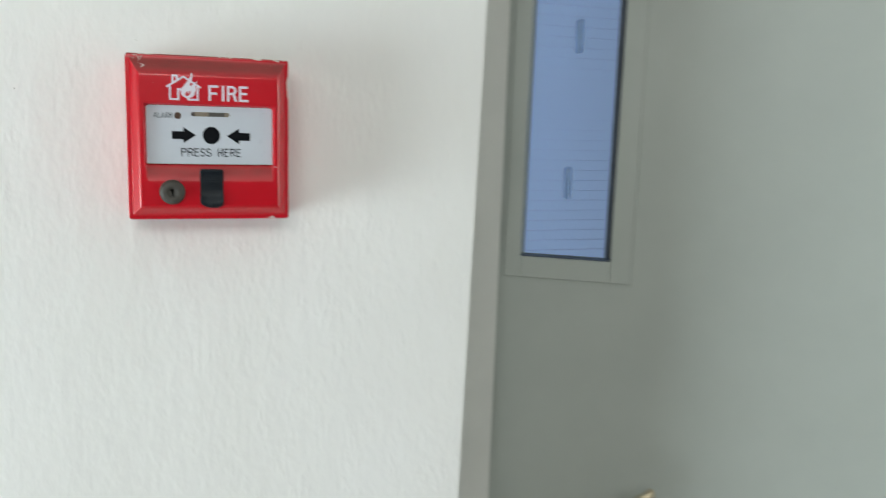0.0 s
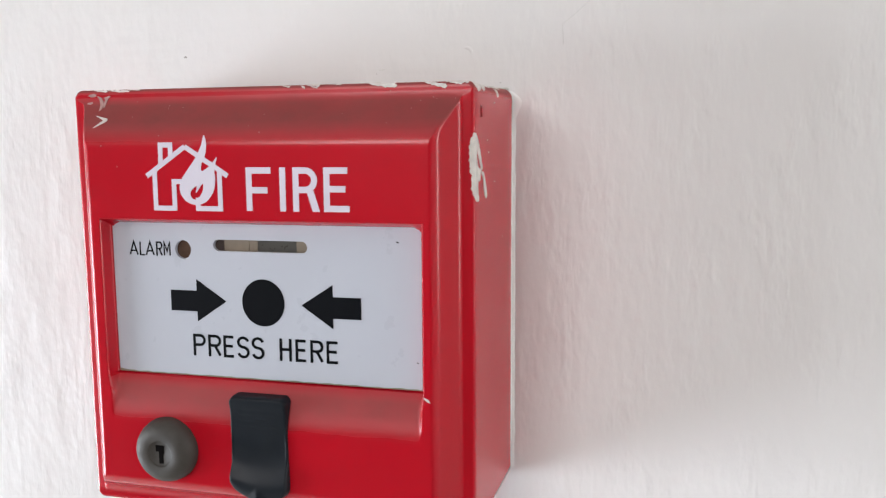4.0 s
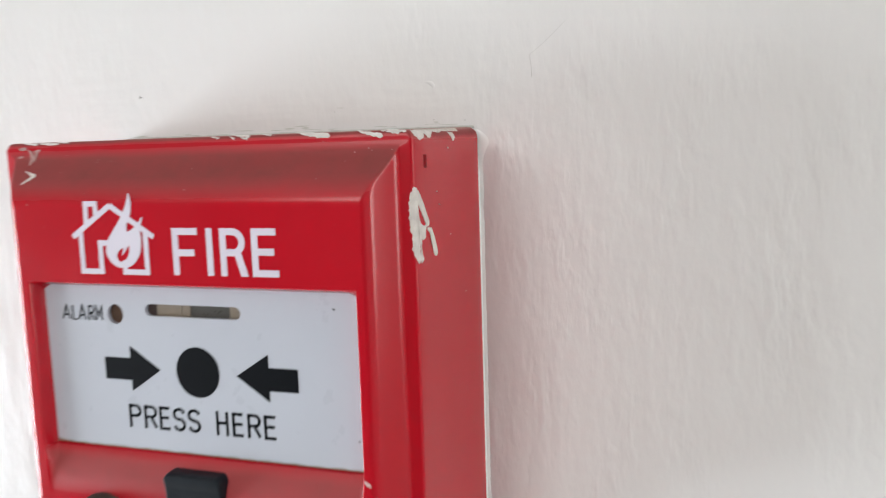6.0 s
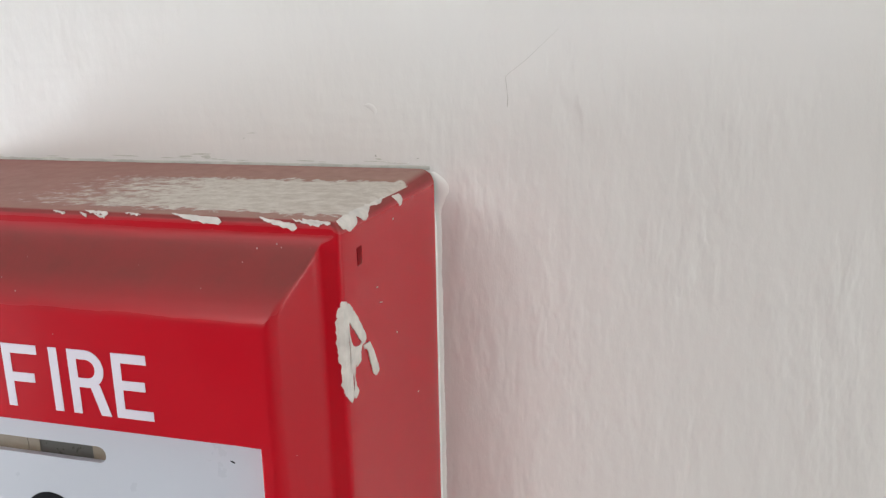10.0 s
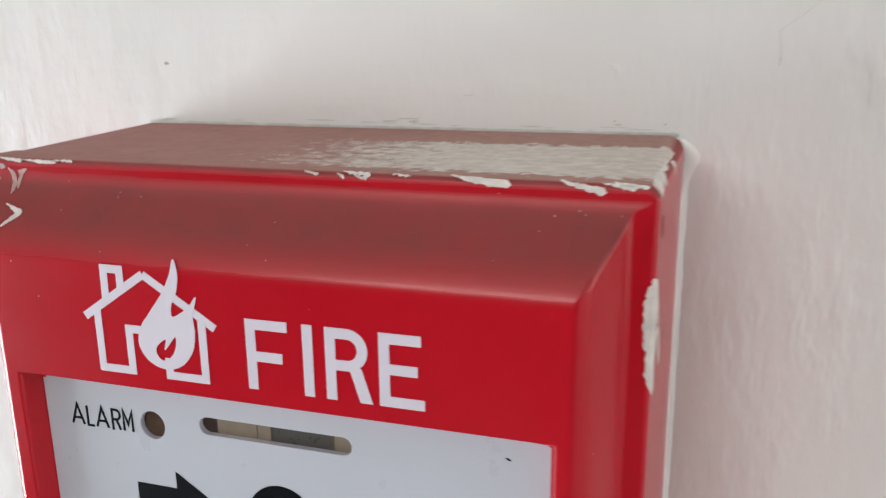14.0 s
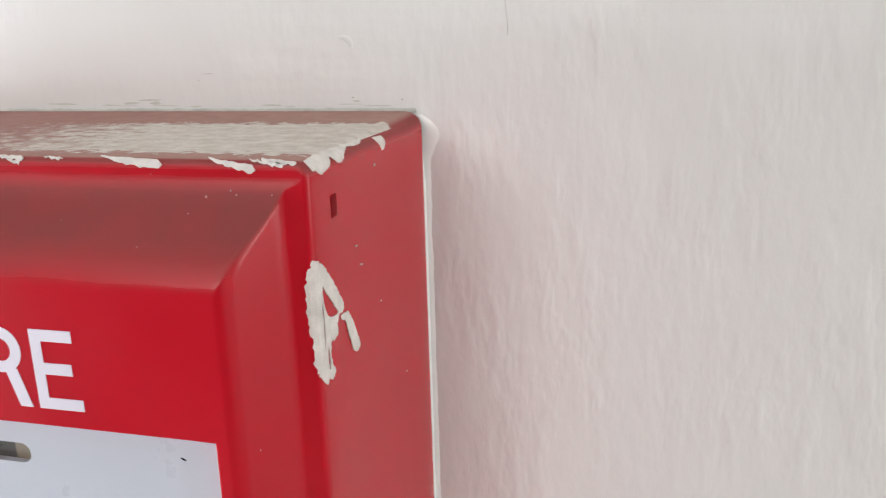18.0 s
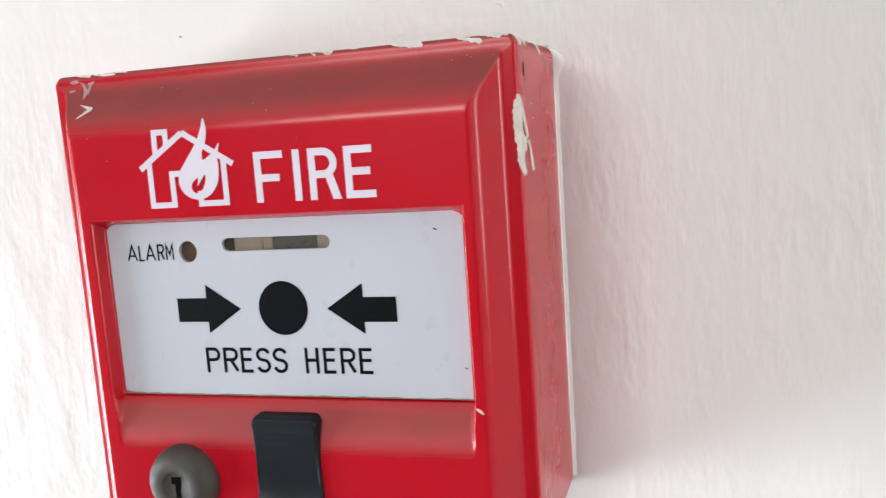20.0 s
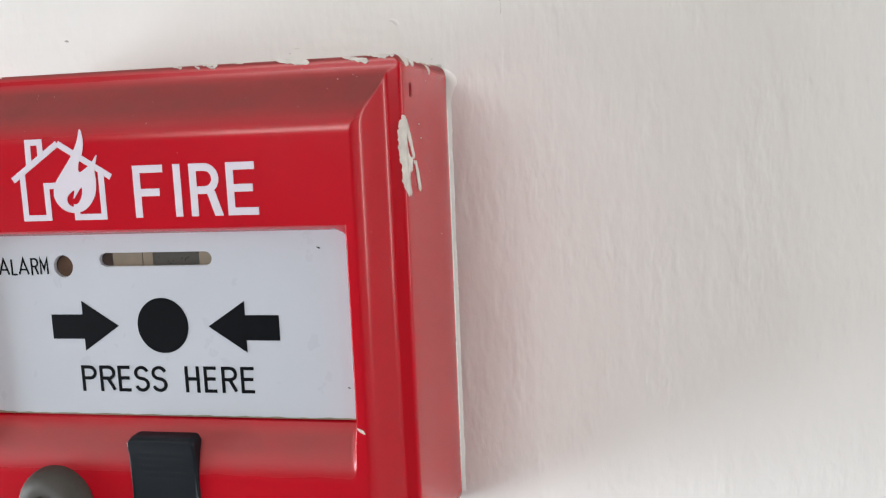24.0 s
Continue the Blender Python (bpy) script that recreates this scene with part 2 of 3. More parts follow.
TASSEL.node_tree.nodes["Principled BSDF"].inputs["Transmission Weight"].default_value = 0.75
TASSEL.node_tree.nodes["Principled BSDF"].inputs["IOR"].default_value = 1.03
SKYM = material("sky_backdrop", (0.3, 0.45, 0.8), 1.0)
SKYM.node_tree.nodes["Principled BSDF"].inputs["Emission Color"].default_value = (0.5, 0.6, 0.80, 1)
SKYM.node_tree.nodes["Principled BSDF"].inputs["Emission Strength"].default_value = 0.43


# ---- builders ----
def part(name, bm, mat, parent=None, label="", smooth=False):
    """Links a bmesh or a mesh as one object under a thing or part."""
    if isinstance(bm, bmesh.types.BMesh):
        me = bpy.data.meshes.new(name)
        bm.to_mesh(me)
        bm.free()
    else:
        me = bm
    if smooth:
        me.polygons.foreach_set("use_smooth", [True] * len(me.polygons))
    me.materials.clear()
    me.materials.append(mat)
    ob = new(name, me)
    ob.parent = parent
    return tagged(ob, label)


def block(x0, x1, y0, y1, z0, z1, bevel=0.0, bm=None):
    """A box between the limits, with rounded edges."""
    own = bm is None
    bm = bm or bmesh.new()
    made = bmesh.ops.create_cube(bm, size=1.0)["verts"]
    for v in made:
        v.co = Vector(((x0 + x1) / 2 + v.co.x * (x1 - x0), (y0 + y1) / 2 + v.co.y * (y1 - y0), (z0 + z1) / 2 + v.co.z * (z1 - z0)))
    if bevel:
        edges = list({e for v in made for e in v.link_edges})
        bmesh.ops.bevel(bm, geom=edges, offset=bevel, segments=2, affect="EDGES", profile=0.5)
    return bm


MM = 0.001


def sheet(rings, y, thick):
    """A flat plate in the xz plane, its front at y (mm), from closed outlines in mm; outlines within outlines are holes."""
    cu = bpy.data.curves.new("sheet", "CURVE")
    cu.dimensions, cu.fill_mode, cu.extrude = "2D", "BOTH", thick / 2
    for ring in rings:
        sp = cu.splines.new("POLY")
        sp.points.add(len(ring) - 1)
        for p, (x, z) in zip(sp.points, ring):
            p.co = (x, z, 0, 1)
        sp.use_cyclic_u = True
    return stand(cu, y, thick)


def stand(cu, y, thick):
    """Turns a curve into a mesh upright against y (mm)."""
    ob = new("sketch", cu)
    me = bpy.data.meshes.new_from_object(ob.evaluated_get(bpy.context.evaluated_depsgraph_get()))
    bpy.data.objects.remove(ob)
    co = np.array([v.co[:] for v in me.vertices])
    out = np.stack([co[:, 0], y + thick / 2 - co[:, 2], co[:, 1]], 1) * MM
    me.vertices.foreach_set("co", out.ravel())
    me.update()
    return me


def joined(meshes):
    bm = bmesh.new()
    for me in meshes:
        bm.from_mesh(me)
    return bm


def stroke(a, b, w):
    """The outline of a straight stroke of width w."""
    (ax, az), (bx, bz) = a, b
    d = math.hypot(bx - ax, bz - az)
    nx, nz = -(bz - az) / d * w / 2, (bx - ax) / d * w / 2
    return [(ax + nx, az + nz), (ax - nx, az - nz), (bx - nx, bz - nz), (bx + nx, bz + nz)]


def smooth_ring(points, steps=6):
    """A closed curve through a few points."""
    n, out = len(points), []
    for i in range(n):
        p = [Vector(points[(i + k) % n]) for k in (-1, 0, 1, 2)]
        for s in range(steps):
            t = s / steps
            q = 0.5 * (2 * p[1] + (p[2] - p[0]) * t + (2 * p[0] - 5 * p[1] + 4 * p[2] - p[3]) * t * t + (3 * p[1] - p[0] - 3 * p[2] + p[3]) * t ** 3)
            out.append((q.x, q.y))
    return out


def ellipse(cx, cz, rx, rz, n=48):
    return [(cx + rx * math.cos(2 * math.pi * i / n), cz + rz * math.sin(2 * math.pi * i / n)) for i in range(n)]


def stadium(x0, x1, z0, z1, n=12):
    r = (z1 - z0) / 2
    c = (z0 + z1) / 2
    right = [(x1 - r + r * math.cos(a), c + r * math.sin(a)) for a in np.linspace(-math.pi / 2, math.pi / 2, n)]
    left = [(x0 + r + r * math.cos(a), c + r * math.sin(a)) for a in np.linspace(math.pi / 2, 1.5 * math.pi, n)]
    return right + left


def rough_ring(cx, cz, rx, rz, seed, rag=0.3, n=40, lean=0.0):
    """A ragged blot: an ellipse with an uneven edge."""
    rnd = random.Random(seed)
    ph = [rnd.uniform(0, 6.28) for _ in range(6)]
    out = []
    for i in range(n):
        a = 2 * math.pi * i / n
        k = 1 + rag * sum(math.sin((j + 2) * a + ph[j]) / (j + 1.5) for j in range(6)) * 0.6 + rnd.uniform(-0.08, 0.08)
        x, z = rx * k * math.cos(a), rz * k * math.sin(a)
        out.append((cx + x + lean * z, cz + z))
    return out


def turned(profile, n=64):
    """A solid of revolution about the y axis; profile rows are radius and height towards -y (mm)."""
    bm = bmesh.new()
    rings = []
    for r, h in profile:
        if r == 0:
            rings.append([bm.verts.new((0, -h * MM, 0))])
        else:
            rings.append([bm.verts.new((r * MM * math.cos(2 * math.pi * i / n), -h * MM, r * MM * math.sin(2 * math.pi * i / n))) for i in range(n)])
    for a, b in zip(rings, rings[1:]):
        for i in range(n):
            j = (i + 1) % n
            if len(b) == 1:
                bm.faces.new((a[i], a[j], b[0]))
            else:
                bm.faces.new((a[i], a[j], b[j], b[i]))
    bmesh.ops.recalc_face_normals(bm, faces=bm.faces)
    return bm


# ---- the room ----
EDGE, DOOR_X, DOOR_Y = 0.179, 0.2707, 0.2498
X0, X1, Y0, H = -1.7, 2.0, -2.9, 2.7
THICK = 0.24


def structure(name, bm, mat, label, category):
    return tagged(part(name, bm, mat), label, category, kind="structure")


structure("floor", block(X0 - 0.2, X1 + 0.2, Y0 - 0.2, 1.6, -0.1, 0.0), FLOORM, "grey vinyl floor of the corridor", "floor")
structure("ceiling", block(X0 - 0.2, X1 + 0.2, Y0 - 0.2, 1.6, H, H + 0.1), CEIL, "plain white painted ceiling over the corridor", "ceiling")
bm = block(X0 - 0.2, EDGE, 0.0, THICK, 0.0, 2.1)
for v in bm.verts:
    # the plastered arris leans a little
    if v.co.x > 0:
        v.co.x = 0.1808 + (v.co.z - 1.4) * 0.0353
block(X0 - 0.2, EDGE, 0.0, THICK, 2.1, H, bm=bm)
bm = block(EDGE, 0.72, 0.0, THICK, 2.1, H, bm=bm)
bm = block(0.72, X1 + 0.2, 0.0, THICK, 0.0, H, bm=bm)
structure("wall_north", bm, WALL, "white rolled-paint plaster wall with upright brush marks", "wall")
# unseen wall, dark to dim reflections, opened for the added high light
bm = block(X0 - 0.2, X1 + 0.2, Y0 - 0.2, Y0, 0.0, HIGH_Z0)
block(X0 - 0.2, X1 + 0.2, Y0 - 0.2, Y0, HIGH_Z1, H, bm=bm)
block(X0 - 0.2, HIGH_X0, Y0 - 0.2, Y0, HIGH_Z0, HIGH_Z1, bm=bm)
block(HIGH_X1, X1 + 0.2, Y0 - 0.2, Y0, HIGH_Z0, HIGH_Z1, bm=bm)
structure("wall_south", bm, DIMWALL, "unseen wall across the corridor, made dark brown to dim reflections", "wall")


def pierced(x0, x1, y0, y1, z0, z1):
    """A cross wall with one window opening."""
    bm = block(x0, x1, Y0, 0.0, 0.0, z0)
    block(x0, x1, Y0, 0.0, z1, H, bm=bm)
    block(x0, x1, Y0, y0, z0, z1, bm=bm)
    return block(x0, x1, y1, 0.0, z0, z1, bm=bm)


# the east wall's opening is there only for the added fill light
structure("wall_east", pierced(X1, X1 + 0.2, EAST_Y0, EAST_Y1, EAST_Z0, EAST_Z1), WALL_FAR, "white painted wall with an opening added for the fill light", "wall")
# the west wall is unseen too and brown only to keep its reflection dim
structure("wall_west", pierced(X0 - 0.2, X0, WIN_Y0, WIN_Y1, WIN_Z0, WIN_Z1), DIMWALL, "unseen wall with a low window, made dark brown to dim reflections", "wall")


def window_frame(name, label, x, y0, y1, z0, z1):
    w = tagged(new(name), label, "window", kind="structure")
    w.location = (x, (y0 + y1) / 2, z0)
    wy, wz = (y1 - y0) / 2, z1 - z0
    bm = block(-0.03, 0.03, -wy, -wy + 0.04, 0, wz, 0.003)
    block(-0.03, 0.03, wy - 0.04, wy, 0, wz, 0.003, bm)
    block(-0.03, 0.03, -wy + 0.04, wy - 0.04, 0, 0.04, 0.003, bm)
    block(-0.03, 0.03, -wy + 0.04, wy - 0.04, wz - 0.04, wz, 0.003, bm)
    part("window_frame", bm, FRAMEM, w)


window_frame("window_1", "low white-framed window that lets daylight in", X0 - 0.04, WIN_Y0, WIN_Y1, WIN_Z0, WIN_Z1)
# no window is known here; this frames the added east light
window_frame("added_window", "added white frame round the unseen east fill light", X1 + 0.04, EAST_Y0, EAST_Y1, EAST_Z0, EAST_Z1)

# the room beyond the door
structure("wall_beyond", block(-0.3, X1 + 0.2, 1.4, 1.6, 0.0, H), WALL_FAR, "pale wall of the room beyond the door", "wall")
structure("wall_beyond_side", block(-0.3, -0.2, THICK, 1.4, 0.0, H), WALL_FAR, "pale side wall of the room beyond the door", "wall")

# ---- the door ----
door = tagged(new("door_1"), "grey-painted door standing ajar, with a narrow glazed vision panel", "door", kind="structure")
# the leaf stands ajar, swung away from the corridor
LEAN, SWING = radians(1.03), radians(-31.4)
door.location, door.rotation_euler = (DOOR_X, DOOR_Y, 0.0), (0, LEAN, SWING)
PX0, PX1, PZ0, PZ1 = 0.0247, 0.1176, 1.2855, 1.98
DW, DH, DT = 0.44, 2.03, 0.044
bm = block(0.0, PX0, 0.0, DT, 0.005, DH)
block(PX1, DW, 0.0, DT, 0.005, DH, bm=bm)
block(PX0, PX1, 0.0, DT, 0.005, PZ0, bm=bm)
block(PX0, PX1, 0.0, DT, PZ1, DH, bm=bm)
part("door_leaf", bm, DOORM, door)
G = 0.019
bm = block(PX0 - 0.015, PX0 + 0.002, -0.0022, -0.0005, PZ0 - G, PZ1 + G, 0.0008)
block(PX1 - 0.002, PX1 + G, -0.0022, -0.0005, PZ0 - G, PZ1 + G, 0.0008, bm)
block(PX0 + 0.002, PX1 - 0.002, -0.0022, -0.0005, PZ0 - G, PZ0 + 0.002, 0.0008, bm)
block(PX0 + 0.002, PX1 - 0.002, -0.0022, -0.0005, PZ1 - 0.002, PZ1 + G, 0.0008, bm)
part("glazing_bead", bm, DOORM, door)
pane = part("pane", block(PX0 + 0.0003, PX1 - 0.0003, 0.026, 0.030, PZ0 + 0.0003, PZ1 - 0.0003), GLASS, door, "clear glass vision panel")
pane.visible_shadow = False
# added dark strips put the reveal's shade into colour, right and below
part("reveal_shade", block(PX1 - 0.0085, PX1 - 0.0004, 0.016, 0.0255, PZ0 + 0.003, PZ1 - 0.003), REVEAL, door, "dark strip in place of the shaded reveal")
part("reveal_shade", block(PX0 + 0.0004, PX1 - 0.0004, 0.012, 0.0255, PZ0 + 0.0004, PZ0 + 0.0018), REVEAL, door, "dark strip in place of the shaded reveal")

frame_thing = tagged(new("door_frame"), "pale painted timber frame round the grey door", "door frame", kind="structure")
frame_thing.location, frame_thing.rotation_euler = (0.1835, 0.215, 0.0), (0, radians(0.88), 0)
part("jamb", block(0.0, 0.0835, 0.0, 0.08, 0.0, 2.08, 0.002), FRAMEM, frame_thing)
part("jamb", block(0.48, 0.54, 0.0, 0.08, 0.0, 2.08, 0.002), FRAMEM, frame_thing)
part("head", block(0.0835, 0.48, 0.0, 0.08, 2.04, 2.08, 0.002), FRAMEM, frame_thing)

handle = part("lever_handle", bmesh.new(), STEEL, door, "satin brass lever handle")
bm = turned([(22, 0), (22, 5), (20, 8), (9, 9), (8, 46), (0, 46)])
bm.to_mesh(handle.data)
bm.free()
handle.location = (0.098, 0.0, 1.008)
bm = block(-0.01, 0.075, -0.056, -0.046, -0.009, 0.009, 0.004)
for v in bm.verts:
    # the lever sweeps up to a blunt end
    v.co.z += 0.069 * min(1.0, max(0.0, (v.co.x + 0.01) / 0.055)) ** 1.2 - 0.2 * max(0.0, v.co.x - 0.045)
part("lever", bm, STEEL, handle, smooth=True)

# blind and bright window behind the vision panel
blind = tagged(new("venetian_blind"), "blue-grey slatted venetian blind seen through the vision panel", "blind")
blind.location = (0.445, 0.40, 1.055)
CORDS = ((-0.0057, 0.298), (0.0025, 0.473))
slat = block(-0.32, 0.32, -0.001, 0.001, -0.00006, 0.00006)
slat_mesh = bpy.data.meshes.new("slat")
slat.to_mesh(slat_mesh)
slat.free()
for i in range(78):
    s = part("slat", slat_mesh, SLAT, blind)
    s.location, s.rotation_euler = (0, 0, 0.0125 * i), (radians(3), 0, 0)
part("head_rail", block(-0.33, 0.33, -0.018, 0.018, 0.98, 1.65, 0.002), FRAMEM, blind)
for x, z in CORDS:
    part("cord_tassel", block(x - 0.004, x + 0.004, -0.03, -0.018, z - 0.02, z + 0.02, 0.004), TASSEL, blind, "grey-blue cord tassel")
structure("backdrop", block(-0.15, 1.2, 0.75, 0.76, 0.7, 2.3), SKYM, "blue daylight behind the blind", "sky")

# ---- the call point ----
unit = tagged(new("fire_alarm_call_point"), "red plastic fire alarm call point, paint-chipped, on a white wall", "fire alarm")
unit.location, unit.scale = (0, 0, 1.399), (1, 1.06, 1)
XL, HX, ZT, ZB = -45.5, 45.0, 46.5, -47.2
RIM, FACE = 35.7, 41.9
PANEL_L, PANEL_R, PANEL_B, PANEL_T = -35.05, 34.9, -15.2, 18.35


def ease(s):
    s = min(max(s, 0.0), 1.0)
    return 0.55 * s + 0.45 * s * s * (3 - 2 * s)


def bulge(t):
    """The fall from face to rim along top and bottom."""
    return 0.4 * t * t * (3 - 2 * t) + 0.6 * t ** 3 * (10 - 15 * t + 6 * t * t)


def strip(t):
    """The fall at the sides: a flat bevel, very slightly hollow, with small soft shoulders."""
    us = np.linspace(0, 1, 101)
    run = np.cumsum(np.interp(us, (0.0, 0.14, 0.4, 0.6, 0.8, 0.93, 1.0), (0.0, 0.3, 1.0, 1.04, 1.06, 0.45, 0.0)))
    return float(np.interp(t, us, (run - run[0]) / (run[-1] - run[0])))


def front_height(x, z):
    """How far the cover stands off the wall at x, z (mm)."""
    across, up = abs(x + 0.4), max(0.0, (z - 34.2) / 10.9, (-38.2 - z) / 7.6)
    # at the sides a bevel with soft shoulders and a flat rim, along top and bottom one long soft curve
    side = (FACE - RIM - 0.15) * strip(min(1.0, max(0.0, (across - 37.5) / 5.6))) + 0.15 * min(1.0, max(0.0, (across - 43.1) / 1.8))
    long = (FACE - RIM) * bulge(min(1.0, up))
    fall = max(side, long)
    soft = 1.3 * max(0.02, 1 - fall / (FACE - RIM))
    h = FACE - min(FACE - RIM, fall + max(0.0, soft - abs(side - long)) ** 2 / (4 * soft) * min(1.0, fall / 0.8))
    if -36.4 < x < 36.2 and -26.5 < z < 19.1:
        low = ease((PANEL_B + 0.6 - z) / 3.5)
        side = min(ease((x + 36.1 - 0.5 * low) / 0.8), ease((35.9 - 0.4 * low - x) / 0.8))
        if z > PANEL_B - 0.2:
            bed = 37.6 + 1.45 * ease((abs(x) - 33.2) / 1.2)
            floor = FACE - (FACE - bed) * ease((19.0 - z) / 1.7)
            return min(h, max(floor, FACE - (FACE - bed) * side))
        u = min(max((PANEL_B - 0.4 - z) / 10.5, 0.0), 1.0)
        floor = 38.9 + (FACE - 38.9) * (1 - (1 - u) ** 2)
        floor -= 1.3 * (1 - ease((PANEL_B - z) / 0.5))
        h += (floor - h) * side if floor < h else 0
    return h


def lines(lo, hi, step, *dense):
    out = set(np.round(np.linspace(lo, hi, int((hi - lo) / step) + 1), 3))
    for a, b, s in dense:
        out |= set(np.round(np.arange(a, b, s), 3))
    return sorted(out)


def corner(x, z, cx0, cx1, cz0, cz1, r):
    """Rounds the corners of a rectangle: moves a point of it, and gives the way outwards at its rim."""
    lx, lz = (x - (cx1 - r), 1) if x > cx1 - r else (x - (cx0 + r), 1) if x < cx0 + r else (0, 0), 0
    dx = lx[0] if lx[1] else 0.0
    dz = z - (cz1 - r) if z > cz1 - r else z - (cz0 + r) if z < cz0 + r else 0.0
    if dx and dz:
        a, b = dx / r, dz / r
        return x - dx + r * a * math.sqrt(1 - b * b / 2), z - dz + r * b * math.sqrt(1 - a * a / 2)
    return x, z


def moulding(xs, zs, height, limits, r, rims):
    """A height field with rounded corners; rims are rows of (outward, back) that close its edge."""
    vs, fs = [], []
    nx, nz = len(xs), len(zs)
    x0, x1, z0, z1 = limits
    for z in zs:
        for x in xs:
            px, pz = corner(x, z, x0, x1, z0, z1, r)
            vs.append((px, -height(x, z), pz))
    for j in range(nz - 1):
        for i in range(nx - 1):
            a = j * nx + i
            fs.append((a, a + 1, a + nx + 1, a + nx))
    loop = [i for i in range(nx)] + [j * nx + nx - 1 for j in range(1, nz)] + [(nz - 1) * nx + i for i in range(nx - 2, -1, -1)] + [j * nx for j in range(nz - 2, 0, -1)]
    last = loop
    for out, back in rims:
        ring = []
        for k in loop:
            x, y, z = vs[k]
            cx, cz = min(max(x, x0 + r), x1 - r), min(max(z, z0 + r), z1 - r)
            d = Vector((x - cx, z - cz))
            d = d.normalized() if d.length > 1e-6 else Vector((0, 0))
            ring.append(len(vs))
            vs.append((x + d.x * out, -back if back < 1000 else y, z + d.y * out))
        n = len(ring)
        for i in range(n):
            j = (i + 1) % n
            fs.append((last[j], last[i], ring[i], ring[j]))
        last = ring
    me = bpy.data.meshes.new("moulding")
    me.from_pydata([tuple(c * MM for c in v) for v in vs], [], fs)
    me.update()
    return me


xs = lines(XL + 0.7, HX - 0.7, 0.6, (-37.1, -34.9, 0.15), (34.9, 37.0, 0.15), (-45.0, -37.3, 0.15), (36.5, 44.2, 0.15))
zs = lines(ZB + 0.7, ZT - 0.7, 0.6, (17.4, 19.4, 0.1), (-16.4, -14.8, 0.1), (35.4, 45.4, 0.25), (-46.0, -38.0, 0.25))
lim = (XL + 0.7, HX - 0.7, ZB + 0.7, ZT - 0.7)
cover = part("cover", moulding(xs, zs, front_height, lim, 1.0, [(0.35, RIM - 0.08), (0.6, RIM - 0.35), (0.7, RIM - 0.7), (0.72, 30.0)]), REDM, unit, "glossy red bevelled cover", smooth=True)
xs2, zs2 = lines(XL + 0.8, HX - 0.6, 6.0, (XL + 0.8, XL + 3, 0.4), (42.0, HX - 0.6, 0.4)), lines(ZB + 0.8, ZT - 0.8, 6.0, (ZB + 0.8, ZB + 3, 0.4), (43.5, ZT - 0.8, 0.4))
back_box = part("back_box", moulding(xs2, zs2, lambda x, z: 29.97, (XL + 0.8, HX - 0.6, ZB + 0.8, ZT - 0.8), 0.8, [(0.57, 29.97), (1.5, 0.9)]), REDM, unit, "red plastic back box", smooth=True)
back_box.data.set_sharp_from_angle(angle=radians(45))
part("wall_gasket", moulding(lines(-45, 45, 8.0), lines(-46, 45.5, 8.0), lambda x, z: 1.0, (-45, 45, -46, 45.5), 1.0, [(0.7, 1.0), (1.0, 0.7), (1.0, 0.0)]), BEAD, unit)

# press panel with its two openings
panel = part("press_panel", sheet([[(PANEL_L, PANEL_B), (PANEL_R, PANEL_B), (PANEL_R, PANEL_T), (PANEL_L, PANEL_T)], ellipse(-18.0, 12.3, 1.9, 2.0), stadium(-10.8, 10.6, 12.15, 14.6)], -39.1, 0.8), PANEL, unit, "white plastic press panel with black print")
part("indicator_lens", sheet([ellipse(-18.0, 12.3, 2.4, 2.5)], -38.25, 0.4), BROWN, panel, "brown indicator lens", smooth=False)
for name, mat, a, b in (("strip", UMBER, -11.4, -8.6), ("strip", TAN, -8.6, -2.9), ("strip", TAN, -2.8, -0.9), ("strip", SLATE, -0.9, 7.9), ("strip", TAN, 7.9, 11.2)):
    part(name, sheet([[(a, 11.6), (b, 11.6), (b, 15.2), (a, 15.2)]], -38.25 - (0.1 if mat is TAN else 0), 0.4), mat, panel)
Y = -39.16
part("arrow", sheet([[(-21.4, -1.0), (-15.15, -1.0), (-15.15, -3.2), (-8.2, 1.4), (-15.15, 6.0), (-15.15, 3.5), (-21.4, 3.5)]], Y, 0.06), BLACKPRINT, panel, "black printed arrow")
part("arrow", sheet([[(22.1, -1.2), (15.95, -1.2), (15.95, -3.4), (9.0, 1.3), (15.95, 5.8), (15.95, 3.3), (22.1, 3.3)]], Y, 0.06), BLACKPRINT, panel, "black printed arrow")
part("press_dot", sheet([ellipse(0.35, 1.45, 4.85, 5.0, 64)], Y, 0.06), BLACKPRINT, panel, "black printed dot")


def thick_line(points, w):
    """The outline of a bent stroke of width w with mitred joints and square ends."""
    ps = [Vector(p) for p in points]
    left, right = [], []
    for i, p in enumerate(ps):
        a = (p - ps[i - 1]).normalized() if i else (ps[1] - p).normalized()
        b = (ps[i + 1] - p).normalized() if i < len(ps) - 1 else a
        na, nb = Vector((-a.y, a.x)), Vector((-b.y, b.x))
        m = (na + nb).normalized()
        m *= w / 2 / max(0.35, m.dot(na))
        left.append((p.x + m.x, p.y + m.y))
        right.append((p.x - m.x, p.y - m.y))
    return left + right[::-1]


def arc(cx, cz, rx, rz, a0, a1, n=9):
    return [(cx + rx * math.cos(radians(a)), cz + rz * math.sin(radians(a))) for a in np.linspace(a0, a1, n)]


